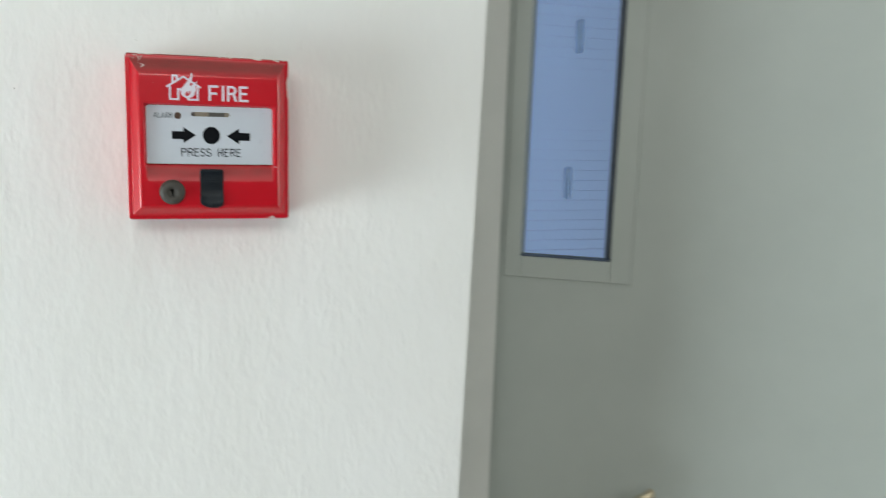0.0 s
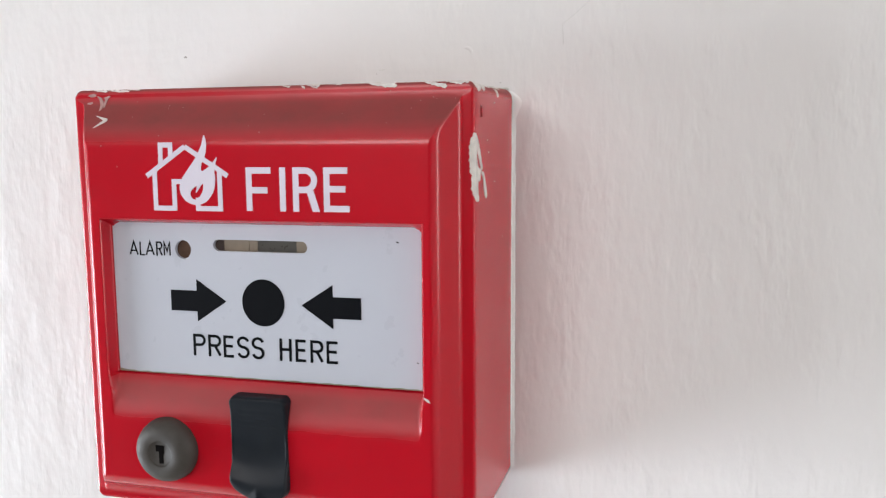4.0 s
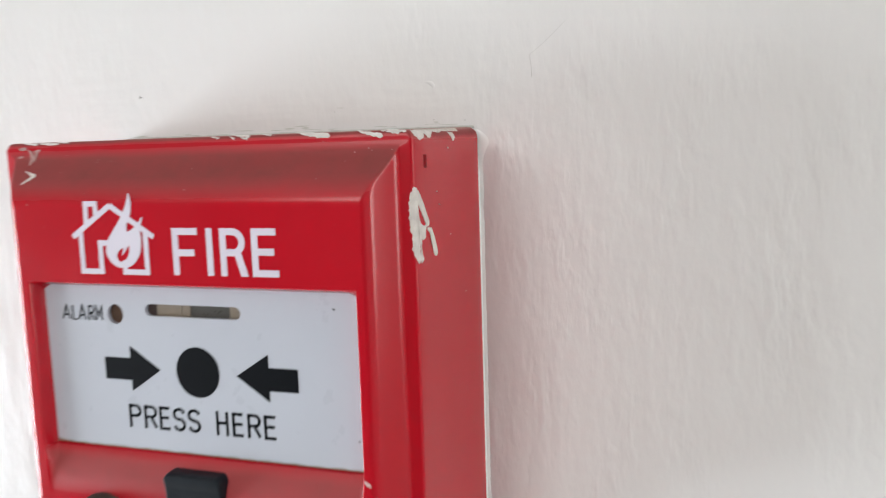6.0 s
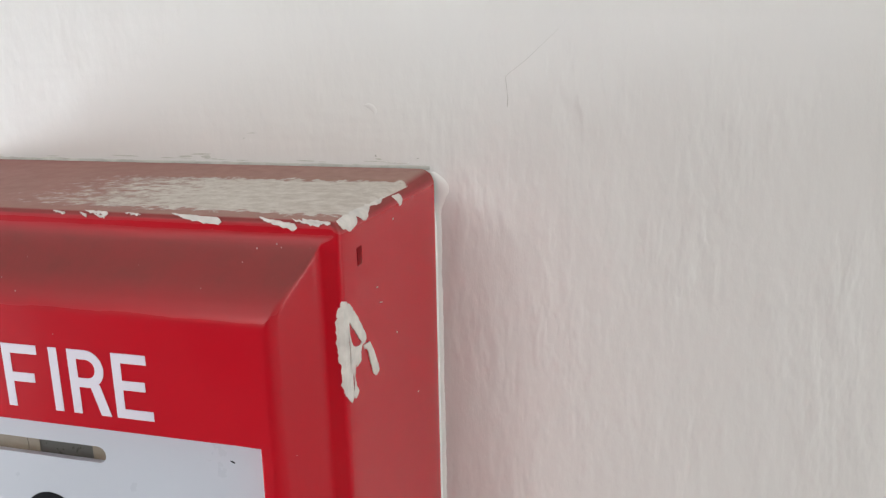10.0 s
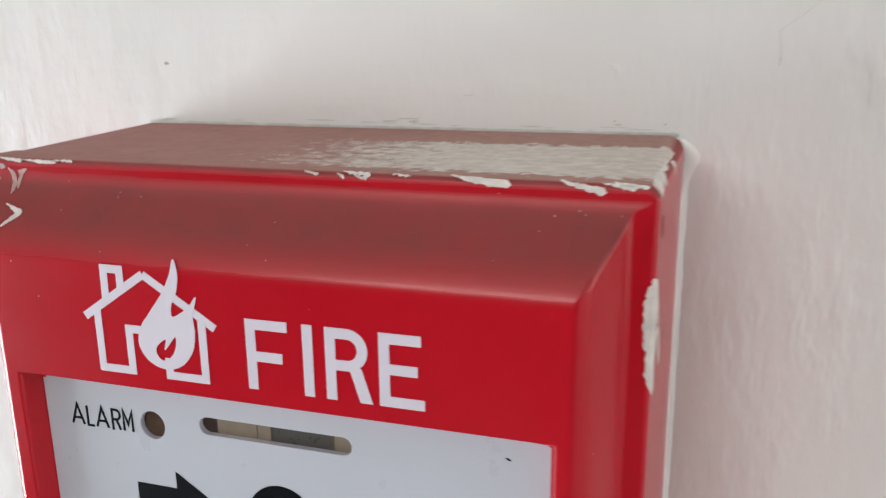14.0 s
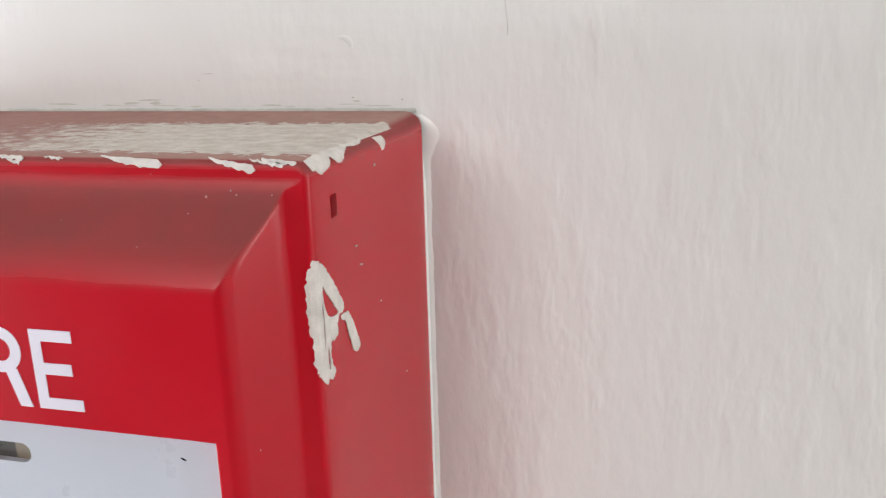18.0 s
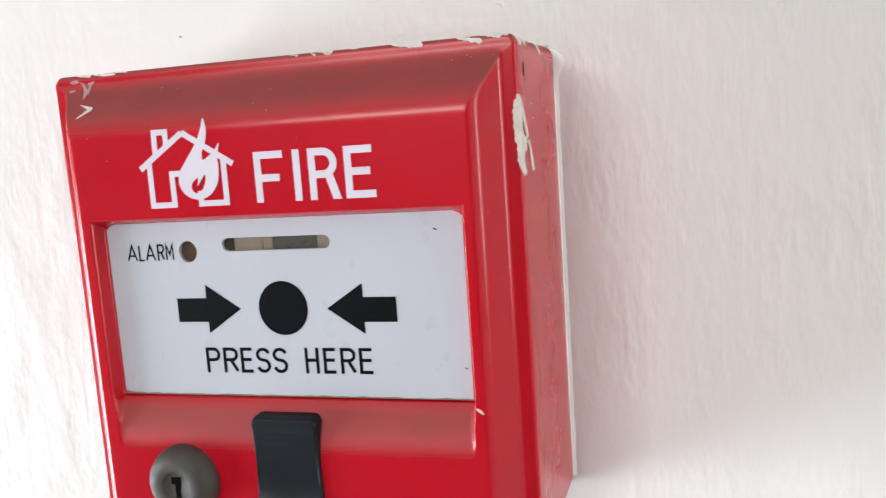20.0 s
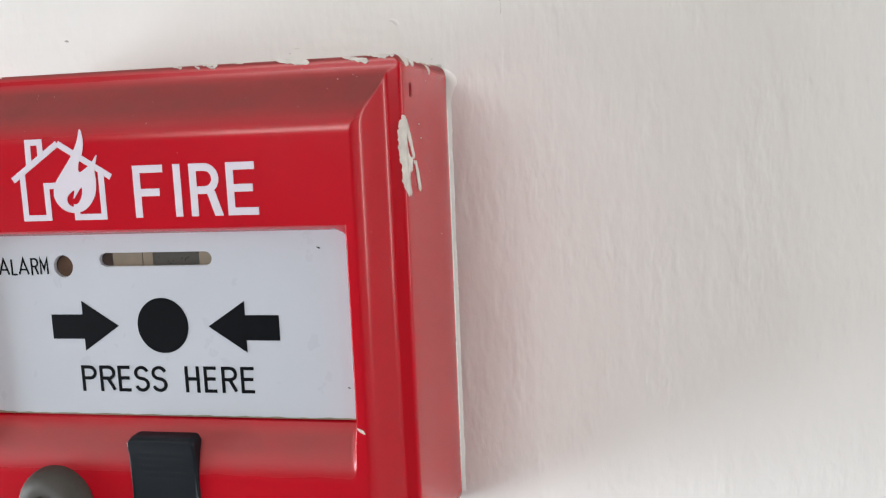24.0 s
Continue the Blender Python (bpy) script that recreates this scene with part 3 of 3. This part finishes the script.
BOWL = [(0, 1)] + arc(0.58, 0.755, 0.42, 0.245, 90, -90) + [(0, 0.51)]
ESS = arc(0.5, 0.755, 0.5, 0.245, 15, 270, 13) + arc(0.5, 0.255, 0.5, 0.255, 90, -165, 13)[1:]
GLYPHS = {
    "P": [[(0, 0), (0, 1)], BOWL],
    "R": [[(0, 0), (0, 1)], BOWL, [(0.5, 0.51), (1, 0)]],
    "E": [[(1, 1), (0, 1), (0, 0), (1, 0)], [(0, 0.53), (0.92, 0.53)]],
    "S": [ESS],
    "H": [[(0, 0), (0, 1)], [(1, 0), (1, 1)], [(0, 0.52), (1, 0.52)]],
    "A": [[(0, 0), (0.5, 1), (1, 0)], [(0.16, 0.32), (0.84, 0.32)]],
    "L": [[(0, 1), (0, 0), (1, 0)]],
    "M": [[(0, 0), (0, 1), (0.5, 0.35), (1, 1), (1, 0)]],
}


def print_word(rows, z0, z1, w):
    """Even-stroked capitals in black print; rows are a letter and its left and right limits."""
    plates = []
    for c, x0, x1 in rows:
        for k, line in enumerate(GLYPHS[c]):
            ring = thick_line([(x0 + w / 2 + px * (x1 - x0 - w), z0 + w / 2 + pz * (z1 - z0 - w)) for px, pz in line], w)
            if c != "S" and len(line) == 2 and line[0][0] == line[1][0]:
                x = x0 + w / 2 + line[0][0] * (x1 - x0 - w)
                ring = stroke((x, z0), (x, z1), w)
            plates.append(sheet([ring], Y - 0.002 * k, 0.06))
    return joined(plates)


part("lettering", print_word((("P", -16.5, -13.5), ("R", -12.9, -9.8), ("E", -9.3, -6.6), ("S", -6.1, -3.2), ("S", -2.7, 0.25), ("H", 3.75, 6.5), ("E", 7.35, 10.0), ("R", 10.7, 13.65), ("E", 14.3, 17.1)), -10.75, -5.95, 0.6), BLACKPRINT, panel, "black words PRESS HERE")
part("lettering", print_word((("A", -31.1, -28.85), ("L", -28.55, -27.2), ("A", -27.1, -24.9), ("R", -24.5, -22.95), ("M", -22.7, -21.0)), 10.75, 13.9, 0.33), BLACKPRINT, panel, "black word ALARM")

rnd = random.Random(9)
lower = [(x, PANEL_B + 0.16 + rnd.uniform(0, 0.2) + 0.4 * max(0.0, (-30 - x) / 5) ** 2) for x in np.linspace(PANEL_L, PANEL_R, 60)]
part("grime_line", sheet([[(PANEL_L, PANEL_B), (PANEL_R, PANEL_B)] + lower[::-1]], -39.15, 0.05), TAN, panel, "brown grime along the lower edge")

# white print on the cover
Y = -FACE - 0.06


def capital(c, x0, x1, z0, z1, w):
    """Outlines of a plain sans capital with strokes of width w."""
    m = (z0 + z1) / 2
    up = [(x0, z0), (x0 + w, z0), (x0 + w, z1), (x0, z1)]
    if c == "I":
        return [up]
    if c in "FE":
        mid = m - w * 0.25 if c == "F" else m
        rings = [up, [(x0, z1 - w), (x1 - (0.35 if c == "E" else 0), z1 - w), (x1 - (0.35 if c == "E" else 0), z1), (x0, z1)], [(x0, mid - w * 0.4), (x1 - 0.8, mid - w * 0.4), (x1 - 0.8, mid + w * 0.6), (x0, mid + w * 0.6)]]
        return rings + ([[(x0, z0), (x1, z0), (x1, z0 + w), (x0, z0 + w)]] if c == "E" else [])
    low = z0 + (z1 - z0) * 0.42
    r = (z1 - low) / 2
    flat = x1 - 0.5 - r
    bow = [(flat + r * math.cos(a), low + r + r * math.sin(a)) for a in np.linspace(-math.pi / 2, math.pi / 2, 20)]
    gap = [(flat + (r - w) * math.cos(a), low + r + (r - w) * math.sin(a)) for a in np.linspace(-math.pi / 2, math.pi / 2, 20)]
    leg = [(x0 + 2.9, low + 0.5), (x1 - w * 1.2, z0), (x1, z0), (x0 + 2.9 + w * 1.2, low + 0.5)]
    return [up, [(x0, low)] + bow + [(x0, z1), (x0, z1 - w)] + gap[::-1] + [(x0, low + w)], leg]


letters = []
for c, a, b in (("F", -1.1, 4.4), ("I", 6.3, 7.65), ("R", 9.15, 14.9), ("E", 15.75, 21.15)):
    letters += [sheet([ring], Y - 0.003 * i, 0.06) for i, ring in enumerate(capital(c, a, b, 21.0, 29.85, 1.28))]
part("lettering", joined(letters), WHITEPRINT, unit, "white word FIRE")
S = 1.05
house = [stroke((-23.9, 28.0), (-14.75, 34.1), S), stroke((-14.75, 34.1), (-5.2, 28.1), S), stroke((-20.4, 34.85), (-20.5, 30.2), S), stroke((-20.9, 34.45), (-17.6, 34.45), S), stroke((-18.1, 34.4), (-18.1, 31.8), S),
         stroke((-22.0, 29.0), (-22.0, 20.9), S), stroke((-22.4, 21.35), (-17.1, 21.35), S), stroke((-17.55, 20.9), (-17.55, 27.4), S), stroke((-18.0, 26.9), (-14.8, 26.9), S),
         stroke((-12.6, 21.35), (-6.5, 21.35), S), stroke((-12.1, 20.9), (-12.1, 23.6), S), stroke((-7.0, 20.9), (-7.0, 28.9), S)]
plates = [sheet([ring], Y - 0.002 * i, 0.06) for i, ring in enumerate(house)]
flame = smooth_ring([(-10.2, 36.4), (-10.9, 34.4), (-12.2, 32.0), (-14.2, 29.4), (-15.8, 27.2), (-16.2, 24.9), (-14.9, 22.9), (-12.6, 22.1), (-10.2, 22.8), (-8.5, 24.9), (-8.0, 27.4), (-8.1, 29.4), (-7.45, 31.9), (-8.6, 30.6), (-9.6, 29.8), (-11.0, 29.1), (-11.0, 30.5), (-10.1, 32.4), (-9.75, 34.6)])
eye = smooth_ring([(-12.3, 26.0), (-13.6, 25.0), (-13.7, 23.9), (-12.8, 23.2), (-11.6, 23.9), (-10.9, 25.2), (-10.85, 26.5), (-11.8, 25.4), (-12.55, 24.6)])
plates.append(sheet([flame, eye], Y - 0.03, 0.06))
part("pictogram", joined(plates), WHITEPRINT, unit, "white house and flame pictogram")

# key lock
lock = part("key_lock", turned([(7.05, 0), (7.05, 0.8), (6.9, 1.7), (6.5, 2.6), (5.9, 3.25), (5.2, 3.65), (4.5, 3.82), (4.1, 3.85), (2.95, 3.85), (2.85, 3.8), (2.75, 3.5), (2.65, 3.4), (0, 3.4)]), LOCK, unit, "grey-brown plastic key lock", smooth=True)
lock.location = (-0.0217, -0.0416, -0.0310)
# a flat plate; the darkness inside the hole is put into its black
part("keyhole", sheet([[(-1.1, 1.8), (0.85, 1.8), (0.85, 0.1), (0.65, -0.2), (0.65, -2.2), (-0.4, -2.2), (-0.4, 0.4), (-1.1, 0.4)]], -3.46, 0.08), HOLE, lock)


# black flap
def flap_height(x, z):
    h = 42.7 + 0.55 * math.exp(-(((z + 18.6) / 2.2) ** 2)) + 1.3 * math.exp(-(((z + 37.6) / 3.6) ** 2)) - 0.25 * math.exp(-(((z + 29) / 5.0) ** 2))
    # faint level ribs near the hinge
    if abs(x) < 4.6 and -25.5 < z < -20.5:
        h += 0.055 * math.sin((z + 20.5) * 2 * math.pi / 1.25) * min(1.0, (4.6 - abs(x)) / 0.6)
    return h + 0.5 * max(0.0, 1 - abs(x) / 2.4 - max(0.0, z + 39.4) / 2.6)


FL = (-6.2, 6.3, -39.9, -18.2)
flap = part("flap", moulding(lines(FL[0], FL[1], 0.3), lines(FL[2], FL[3], 0.3), flap_height, (FL[0], FL[1], FL[2] - 0.01, FL[3]), 1.1, [(0.2, 42.6), (0.35, 42.2), (0.4, 39.0)]), BLACK, unit, "black plastic cover flap", smooth=True)
for v in flap.data.vertices:
    x, z = v.co.x / MM, v.co.z / MM
    low = min(1.0, max(0.0, (-30.0 - z) / 9.9))
    v.co.z += MM * 1.9 * low * (abs(x - 0.8) / 6.0) ** 2.4
    v.co.x *= 1 - 0.035 * math.exp(-(((z + 27) / 6.0) ** 2))

# small moulded slot in the cover's side, its shade put into the dark red
part("side_slot", block(44.9 * MM, 45.12 * MM, -31.0 * MM, -29.5 * MM, 39.6 * MM, 42.0 * MM, 0.0001), DARKRED, unit)


# chipped paint along the edges
def edge_patch(ring, holes=()):
    """A thin blot bent round the cover's right edge; ring rows are u (across: minus on the front, plus along the side) and z, in mm."""
    me = sheet([ring, *holes], 0, 0.12)
    bm = bmesh.new()
    bm.from_mesh(me)
    bmesh.ops.triangulate(bm, faces=bm.faces)
    for cut in (-0.5, 0.0, 0.5):
        geom = list(bm.verts) + list(bm.edges) + list(bm.faces)
        bmesh.ops.bisect_plane(bm, geom=geom, plane_co=(cut * MM, 0, 0), plane_no=(1, 0, 0))
    for v in bm.verts:
        u, t, z = v.co.x / MM, v.co.y / MM, v.co.z / MM
        t = 0.12 - t
        if u < -0.5:
            x = HX + u - 0.2
            y = -front_height(x, z) - t
        elif u > 0.5:
            x, y = HX + 0.02 + t + max(0.0, u - 5.2) * 0.031, u - 34.8 - 0.35 * max(0.0, 2.5 - u)
        else:
            a = (u + 0.5) * math.pi / 2
            x, y = HX - 0.7 + (0.72 + t) * math.sin(a), -RIM + 0.7 - (0.7 + t) * math.cos(a)
        v.co = (x * MM, y * MM, z * MM)
    return bm


def ragged(points, seed, amount=0.12):
    rnd = random.Random(seed)
    return [(x + rnd.uniform(-amount, amount), z + rnd.uniform(-amount, amount)) for x, z in smooth_ring(points, 5)]


blob = ragged([(0.0, 36.4), (0.8, 35.9), (1.5, 35.2), (2.3, 34.1), (3.1, 32.9), (4.0, 31.7), (4.75, 30.8), (5.4, 29.7), (4.9, 29.0), (3.9, 29.0), (3.5, 28.2), (3.4, 27.1), (2.6, 26.8), (1.95, 27.0), (1.7, 25.8), (1.9, 24.5), (2.3, 23.3), (1.6, 22.7), (1.1, 23.3), (0.7, 22.8), (0.0, 23.8), (-0.35, 24.6), (-0.55, 25.6), (-0.55, 27.8), (-0.8, 29.4), (-0.95, 31.6), (-0.9, 33.6), (-0.55, 35.2)], 1, 0.13)
gaps = [ragged([(0.85, 33.4), (1.5, 32.4), (2.3, 31.3), (3.05, 30.3), (3.8, 29.4), (2.7, 29.3), (1.7, 29.8), (1.0, 31.2)], 2, 0.05), ragged([(0.5, 32.2), (0.62, 29.6), (0.6, 26.6), (0.8, 28.2), (0.78, 30.6)], 5, 0.03), ragged([(1.2, 26.6), (1.45, 25.4), (1.3, 24.0), (1.1, 25.2)], 6, 0.04)]
part("paint_chip", edge_patch(blob, gaps), CHIP, unit, "ragged white paint smear on the edge")
part("paint_chip", edge_patch(ragged([(4.5, 28.7), (5.2, 28.7), (5.7, 28.6), (6.4, 28.5), (6.9, 27.9), (7.6, 26.8), (8.3, 25.4), (9.1, 23.9), (8.9, 23.2), (8.0, 23.1), (7.2, 23.7), (6.8, 24.9), (6.3, 25.9), (5.9, 27.2), (5.5, 27.8), (4.7, 28.2)], 3, 0.07)), CHIP, unit)


def side_sheet(ring, thick=0.12):
    """A thin blot on the right-hand side, bent round its rounded upper edge; ring rows are y and z in mm."""
    bm = bmesh.new()
    bm.from_mesh(sheet([ring], 0, thick))
    bmesh.ops.triangulate(bm, faces=bm.faces)
    for cut in (44.8, 45.2, 45.6, 45.9, 46.2):
        bmesh.ops.bisect_plane(bm, geom=list(bm.verts) + list(bm.edges) + list(bm.faces), plane_co=(0, 0, cut * MM), plane_no=(0, 0, 1))
    for v in bm.verts:
        y, t, z = v.co.x / MM, v.co.y / MM, v.co.z / MM
        x = 45.02 + max(0.0, y + 30) * 0.031 - t + 0.02
        if z > 44.9:
            x -= 1.6 - math.sqrt(1.6 ** 2 - min(z - 44.9, 1.55) ** 2)
        v.co = (x * MM, y * MM, z * MM)
    return bm


part("paint_chip", side_sheet(ragged([(-34.7, 46.3), (-34.7, 45.4), (-33.8, 45.05), (-33.0, 44.6), (-32.2, 44.65), (-31.3, 44.9), (-30.5, 45.1), (-29.8, 45.85), (-29.0, 45.3), (-28.3, 44.95), (-27.2, 45.1), (-26.4, 45.65), (-25.4, 46.0), (-24.0, 46.1), (-22.8, 45.9), (-21.5, 46.0), (-20.6, 46.2), (-19.0, 46.33), (-22.0, 46.37), (-26.0, 46.37), (-31.0, 46.37)], 81, 0.08)), CHIP, unit, "streaked white paint over the corner")
part("paint_chip", side_sheet(ragged([(-19.2, 46.36), (-18.0, 46.15), (-17.2, 45.5), (-16.4, 44.8), (-15.9, 44.3), (-15.2, 44.4), (-14.8, 45.1), (-15.2, 45.9), (-16.2, 46.3), (-17.6, 46.38)], 82, 0.05)), CHIP, unit)
for seed, (cy, cz, ry, rz, lean) in enumerate(((-18.6, 43.0, 0.22, 0.18, 0.0), (-25.0, 35.0, 0.3, 0.12, -1.5), (-23.9, 32.5, 0.3, 0.14, -1.5), (-18.5, 26.2, 0.2, 0.1, -1.5), (-10.6, 13.3, 0.2, 0.1, 0.0))):
    part("paint_chip", side_sheet(rough_ring(cy, cz, ry, rz, 90 + seed, 0.3, 20, lean)), THIN, unit)


def comet(x0, x1, z0, z1, fat, seed):
    """A dab of paint drawn out to a thin tail at x0, z0 and ending blunt and ragged at x1, z1."""
    rnd = random.Random(seed)
    top, low = [], []
    for i in range(15):
        t = i / 14
        x, z = x0 + (x1 - x0) * t, z0 + (z1 - z0) * t ** 0.8
        w = fat * (0.12 + 0.88 * t ** 0.7) * (1 if t < 0.85 else math.sqrt(max(0.02, 1 - ((t - 0.85) / 0.15) ** 2)))
        top.append((x + rnd.uniform(-0.1, 0.1), z + w * 0.45 + rnd.uniform(-0.08, 0.08)))
        low.append((x + rnd.uniform(-0.06, 0.06), z - w * 0.55 + rnd.uniform(-0.16, 0.14)))
    return top + low[::-1]


for seed, row in enumerate(((22.3, 29.2, 46.0, 45.25, 1.1), (34.6, 39.4, 46.0, 44.9, 0.95), (39.0, 42.6, 45.9, 45.35, 0.6), (40.2, 43.8, 46.0, 45.6, 0.4), (9.4, 12.8, 45.9, 45.65, 0.55), (10.8, 12.2, 45.5, 45.2, 0.4), (8.6, 9.4, 45.7, 45.3, 0.35),
                            (4.4, 6.2, 45.8, 45.5, 0.3), (15.5, 17.6, 45.9, 45.7, 0.25), (-40.8, -37.0, 45.9, 45.5, 0.5), (-37.5, -31.5, 45.7, 45.4, 0.6), (-31.8, -29.0, 45.8, 45.7, 0.3), (32.6, 36.6, -45.7, -45.2, 1.3))):
    part("paint_chip", sheet([[(x, z + (0.65 if z > 0 else -1.0)) for x, z in comet(*row, 20 + seed)]], -RIM - 0.13, 0.16), CHIP, unit)
def slope_patch(ring, thick=0.1):
    """A thin flake of paint that follows the cover's moulded front; ring rows are x and z in mm."""
    bm = bmesh.new()
    bm.from_mesh(sheet([ring], 0, thick))
    bmesh.ops.triangulate(bm, faces=bm.faces)
    for v in bm.verts:
        x, z = v.co.x / MM, v.co.z / MM
        v.co.y = (-front_height(x, z) - (thick if v.co.y < thick * MM / 2 else -0.05)) * MM
    return bm


for seed, ring in enumerate(([(-39.6, 45.2), (-38.6, 44.7), (-38.0, 43.6), (-38.1, 42.4), (-38.6, 41.9), (-38.7, 43.0), (-39.0, 44.2)], [(-37.9, 44.9), (-36.4, 45.1), (-36.9, 44.5), (-37.3, 43.6), (-37.6, 42.5), (-38.0, 43.2), (-37.7, 44.2)],
                             [(-38.6, 40.8), (-36.9, 40.5), (-35.4, 40.1), (-35.3, 39.6), (-36.4, 38.8), (-37.7, 38.1), (-36.8, 39.2), (-36.3, 39.8), (-37.2, 40.2)], [(-41.9, 45.3), (-40.4, 45.7), (-39.9, 45.2), (-41.0, 44.9)], [(-42.0, 43.7), (-40.9, 43.9), (-40.8, 43.5), (-41.8, 43.4)])):
    part("paint_chip", slope_patch(ragged(ring, 140 + seed, 0.06)), CHIP if seed == 2 else THIN, unit)
part("paint_chip", sheet([ragged([(35.9, -15.6), (36.9, -16.0), (37.3, -16.7), (36.4, -16.3)], 41, 0.05)], -FACE - 0.05, 0.08), CHIP, unit)
bm = bmesh.new()
for i in range(24):
    r = random.Random(100 + i)
    x = r.uniform(-42, 43)
    z = 46 - abs(r.gauss(0, 6)) - 1 if r.random() < 0.8 else r.uniform(-44, 40)
    if abs(x) < 35 and z < 20:
        continue
    s = r.choice((0.06, 0.07, 0.08, 0.09, 0.12))
    bmesh.ops.create_icosphere(bm, subdivisions=1, radius=s * MM, matrix=Matrix.Translation((x * MM, -front_height(x, z) * MM, z * MM)) @ Matrix.Diagonal((1, 0.5, r.uniform(0.7, 1.6), 1)))
tagged(part("paint_specks", bm, THIN, unit, "tiny white paint specks"), kind="stuff")
for x, z, s in ((30.0, 14.9, 0.27), (34.0, -9.5, 0.22)):
    bm = bmesh.new()
    bmesh.ops.create_icosphere(bm, subdivisions=1, radius=s * MM, matrix=Matrix.Translation((x * MM, -39.1 * MM, z * MM)) @ Matrix.Rotation(0.4, 4, "Y") @ Matrix.Diagonal((1.6, 0.3, 0.5, 1)))
    part("grit", bm, HOLE, panel)


# ---- paint and dirt where the box meets the wall ----
def bead(points, radius, seed, high=0.4):
    """An uneven bead of paint along a line in the wall's plane (mm from the unit's middle)."""
    rnd = random.Random(seed)
    bm = bmesh.new()
    rings = []
    for k, (x, z) in enumerate(points):
        r = radius(k / (len(points) - 1)) * rnd.uniform(0.96, 1.04)
        dx, dz = points[min(k + 1, len(points) - 1)][0] - points[max(k - 1, 0)][0], points[min(k + 1, len(points) - 1)][1] - points[max(k - 1, 0)][1]
        d = math.hypot(dx, dz)
        nx, nz = dz / d, -dx / d
        rings.append([bm.verts.new(((x + nx * r * a) * MM, (-min(r, 1.2) * high * (1 - abs(a) ** 3.2) + 0.015) * MM, (z + nz * r * a) * MM)) for a in np.linspace(-1, 1, 13)])
    for a, b in zip(rings, rings[1:]):
        for i in range(12):
            bm.faces.new((a[i], a[i + 1], b[i + 1], b[i]))
    bmesh.ops.recalc_face_normals(bm, faces=bm.faces)
    return bm


seal = tagged(new("sealant_bead"), "uneven white bead of paint between alarm and wall", "sealant")
seal.location = (0, 0, 1.399)
part("side_bead", bead([(45.05 + 0.1 * noise.noise((0, z * 0.2, 3)), z) for z in np.linspace(46.6, -46, 140)], lambda s: 1.7 + 0.18 * noise.noise((s * 14, 2, 0)) + 0.05 * noise.noise((s * 70, 5, 0)) + 1.4 * ease((0.068 - s) / 0.035) - 2.4 * max(0.0, 1 - s / 0.03) ** 2, 5, 0.3), BEAD, seal, smooth=True)
part("top_bead", bead([(x, 47.2) for x in np.linspace(-45, 45.0, 120)], lambda s: 0.3 + 0.5 * min(1.0, (1 - s) * 12) * max(0.0, noise.noise((s * 13, 1, 0))) + 0.25 * max(0.0, noise.noise((s * 60, 4, 0))), 6), GRIME, seal, "grimy paint ridge along the top", smooth=True)

# hairline crack and marks on the wall
crack = tagged(part("wall_crack", joined([sheet([stroke(a, b, w)], -0.02, 0.05) for a, b, w in (((57.4, 61.6), (57.8, 58.2), 0.07), ((57.4, 61.6), (60.8, 64.2), 0.04), ((60.8, 64.2), (65.5, 68.5), 0.035), ((57.8, 58.2), (57.7, 57.0), 0.12))]), CRACK), "hairline crack in the wall paint", "crack")
crack.location = (0, 0, 1.399)
for seed, (x, z, s) in enumerate(((-40.6, 57.3, 0.42), (-107.7, 26.2, 0.5), (43.0, 48.7, 0.13), (12.0, 51.6, 0.1), (35.8, 49.0, 0.14))):
    m = tagged(part("wall_mark", sheet([rough_ring(0, 0, s, s * 0.7, 60 + seed)], -0.03, 0.06), DIRT), "small dark speck on the white wall", "mark", group="specks on the wall")
    m.location = (x * MM, 0, 1.399 + z * MM)
nib = tagged(part("paint_nib", bead([(35.9, 55.7), (35.95, 56.3), (35.5, 56.85), (34.8, 57.15), (34.0, 57.2)], lambda s: 0.5 * math.sin(math.pi * (0.12 + 0.8 * s)), 8, 0.2), WALL, smooth=True), "small raised drip in the white wall paint", "paint drip")
nib.location = (0, 0, 1.399)
rnd = random.Random(23)
rows = [(0.3, 48.3, 1.3, 0.16), (3.4, 48.75, 1.7, 0.13), (4.4, 48.3, 1.1, 0.2), (13.5, 52.5, 0.8, 0.07), (36.3, 48.5, 0.5, 0.14), (-12.0, 48.2, 2.4, 0.12)] + [(rnd.uniform(-44, 42), 47.75 + rnd.uniform(0, 0.35), rnd.uniform(0.7, 2.2), rnd.uniform(0.05, 0.13)) for k in range(12)]
for seed, (x, z, w, h) in enumerate(rows):
    m = tagged(part("wall_smudge", sheet([rough_ring(0, 0, w, h, 200 + seed, 0.4)], -0.03, 0.06), SMUDGE), "grey-green smudge on the wall above the alarm", "smudge", group="smudges above the alarm")
    m.location = (x * MM, 0, 1.399 + z * MM)
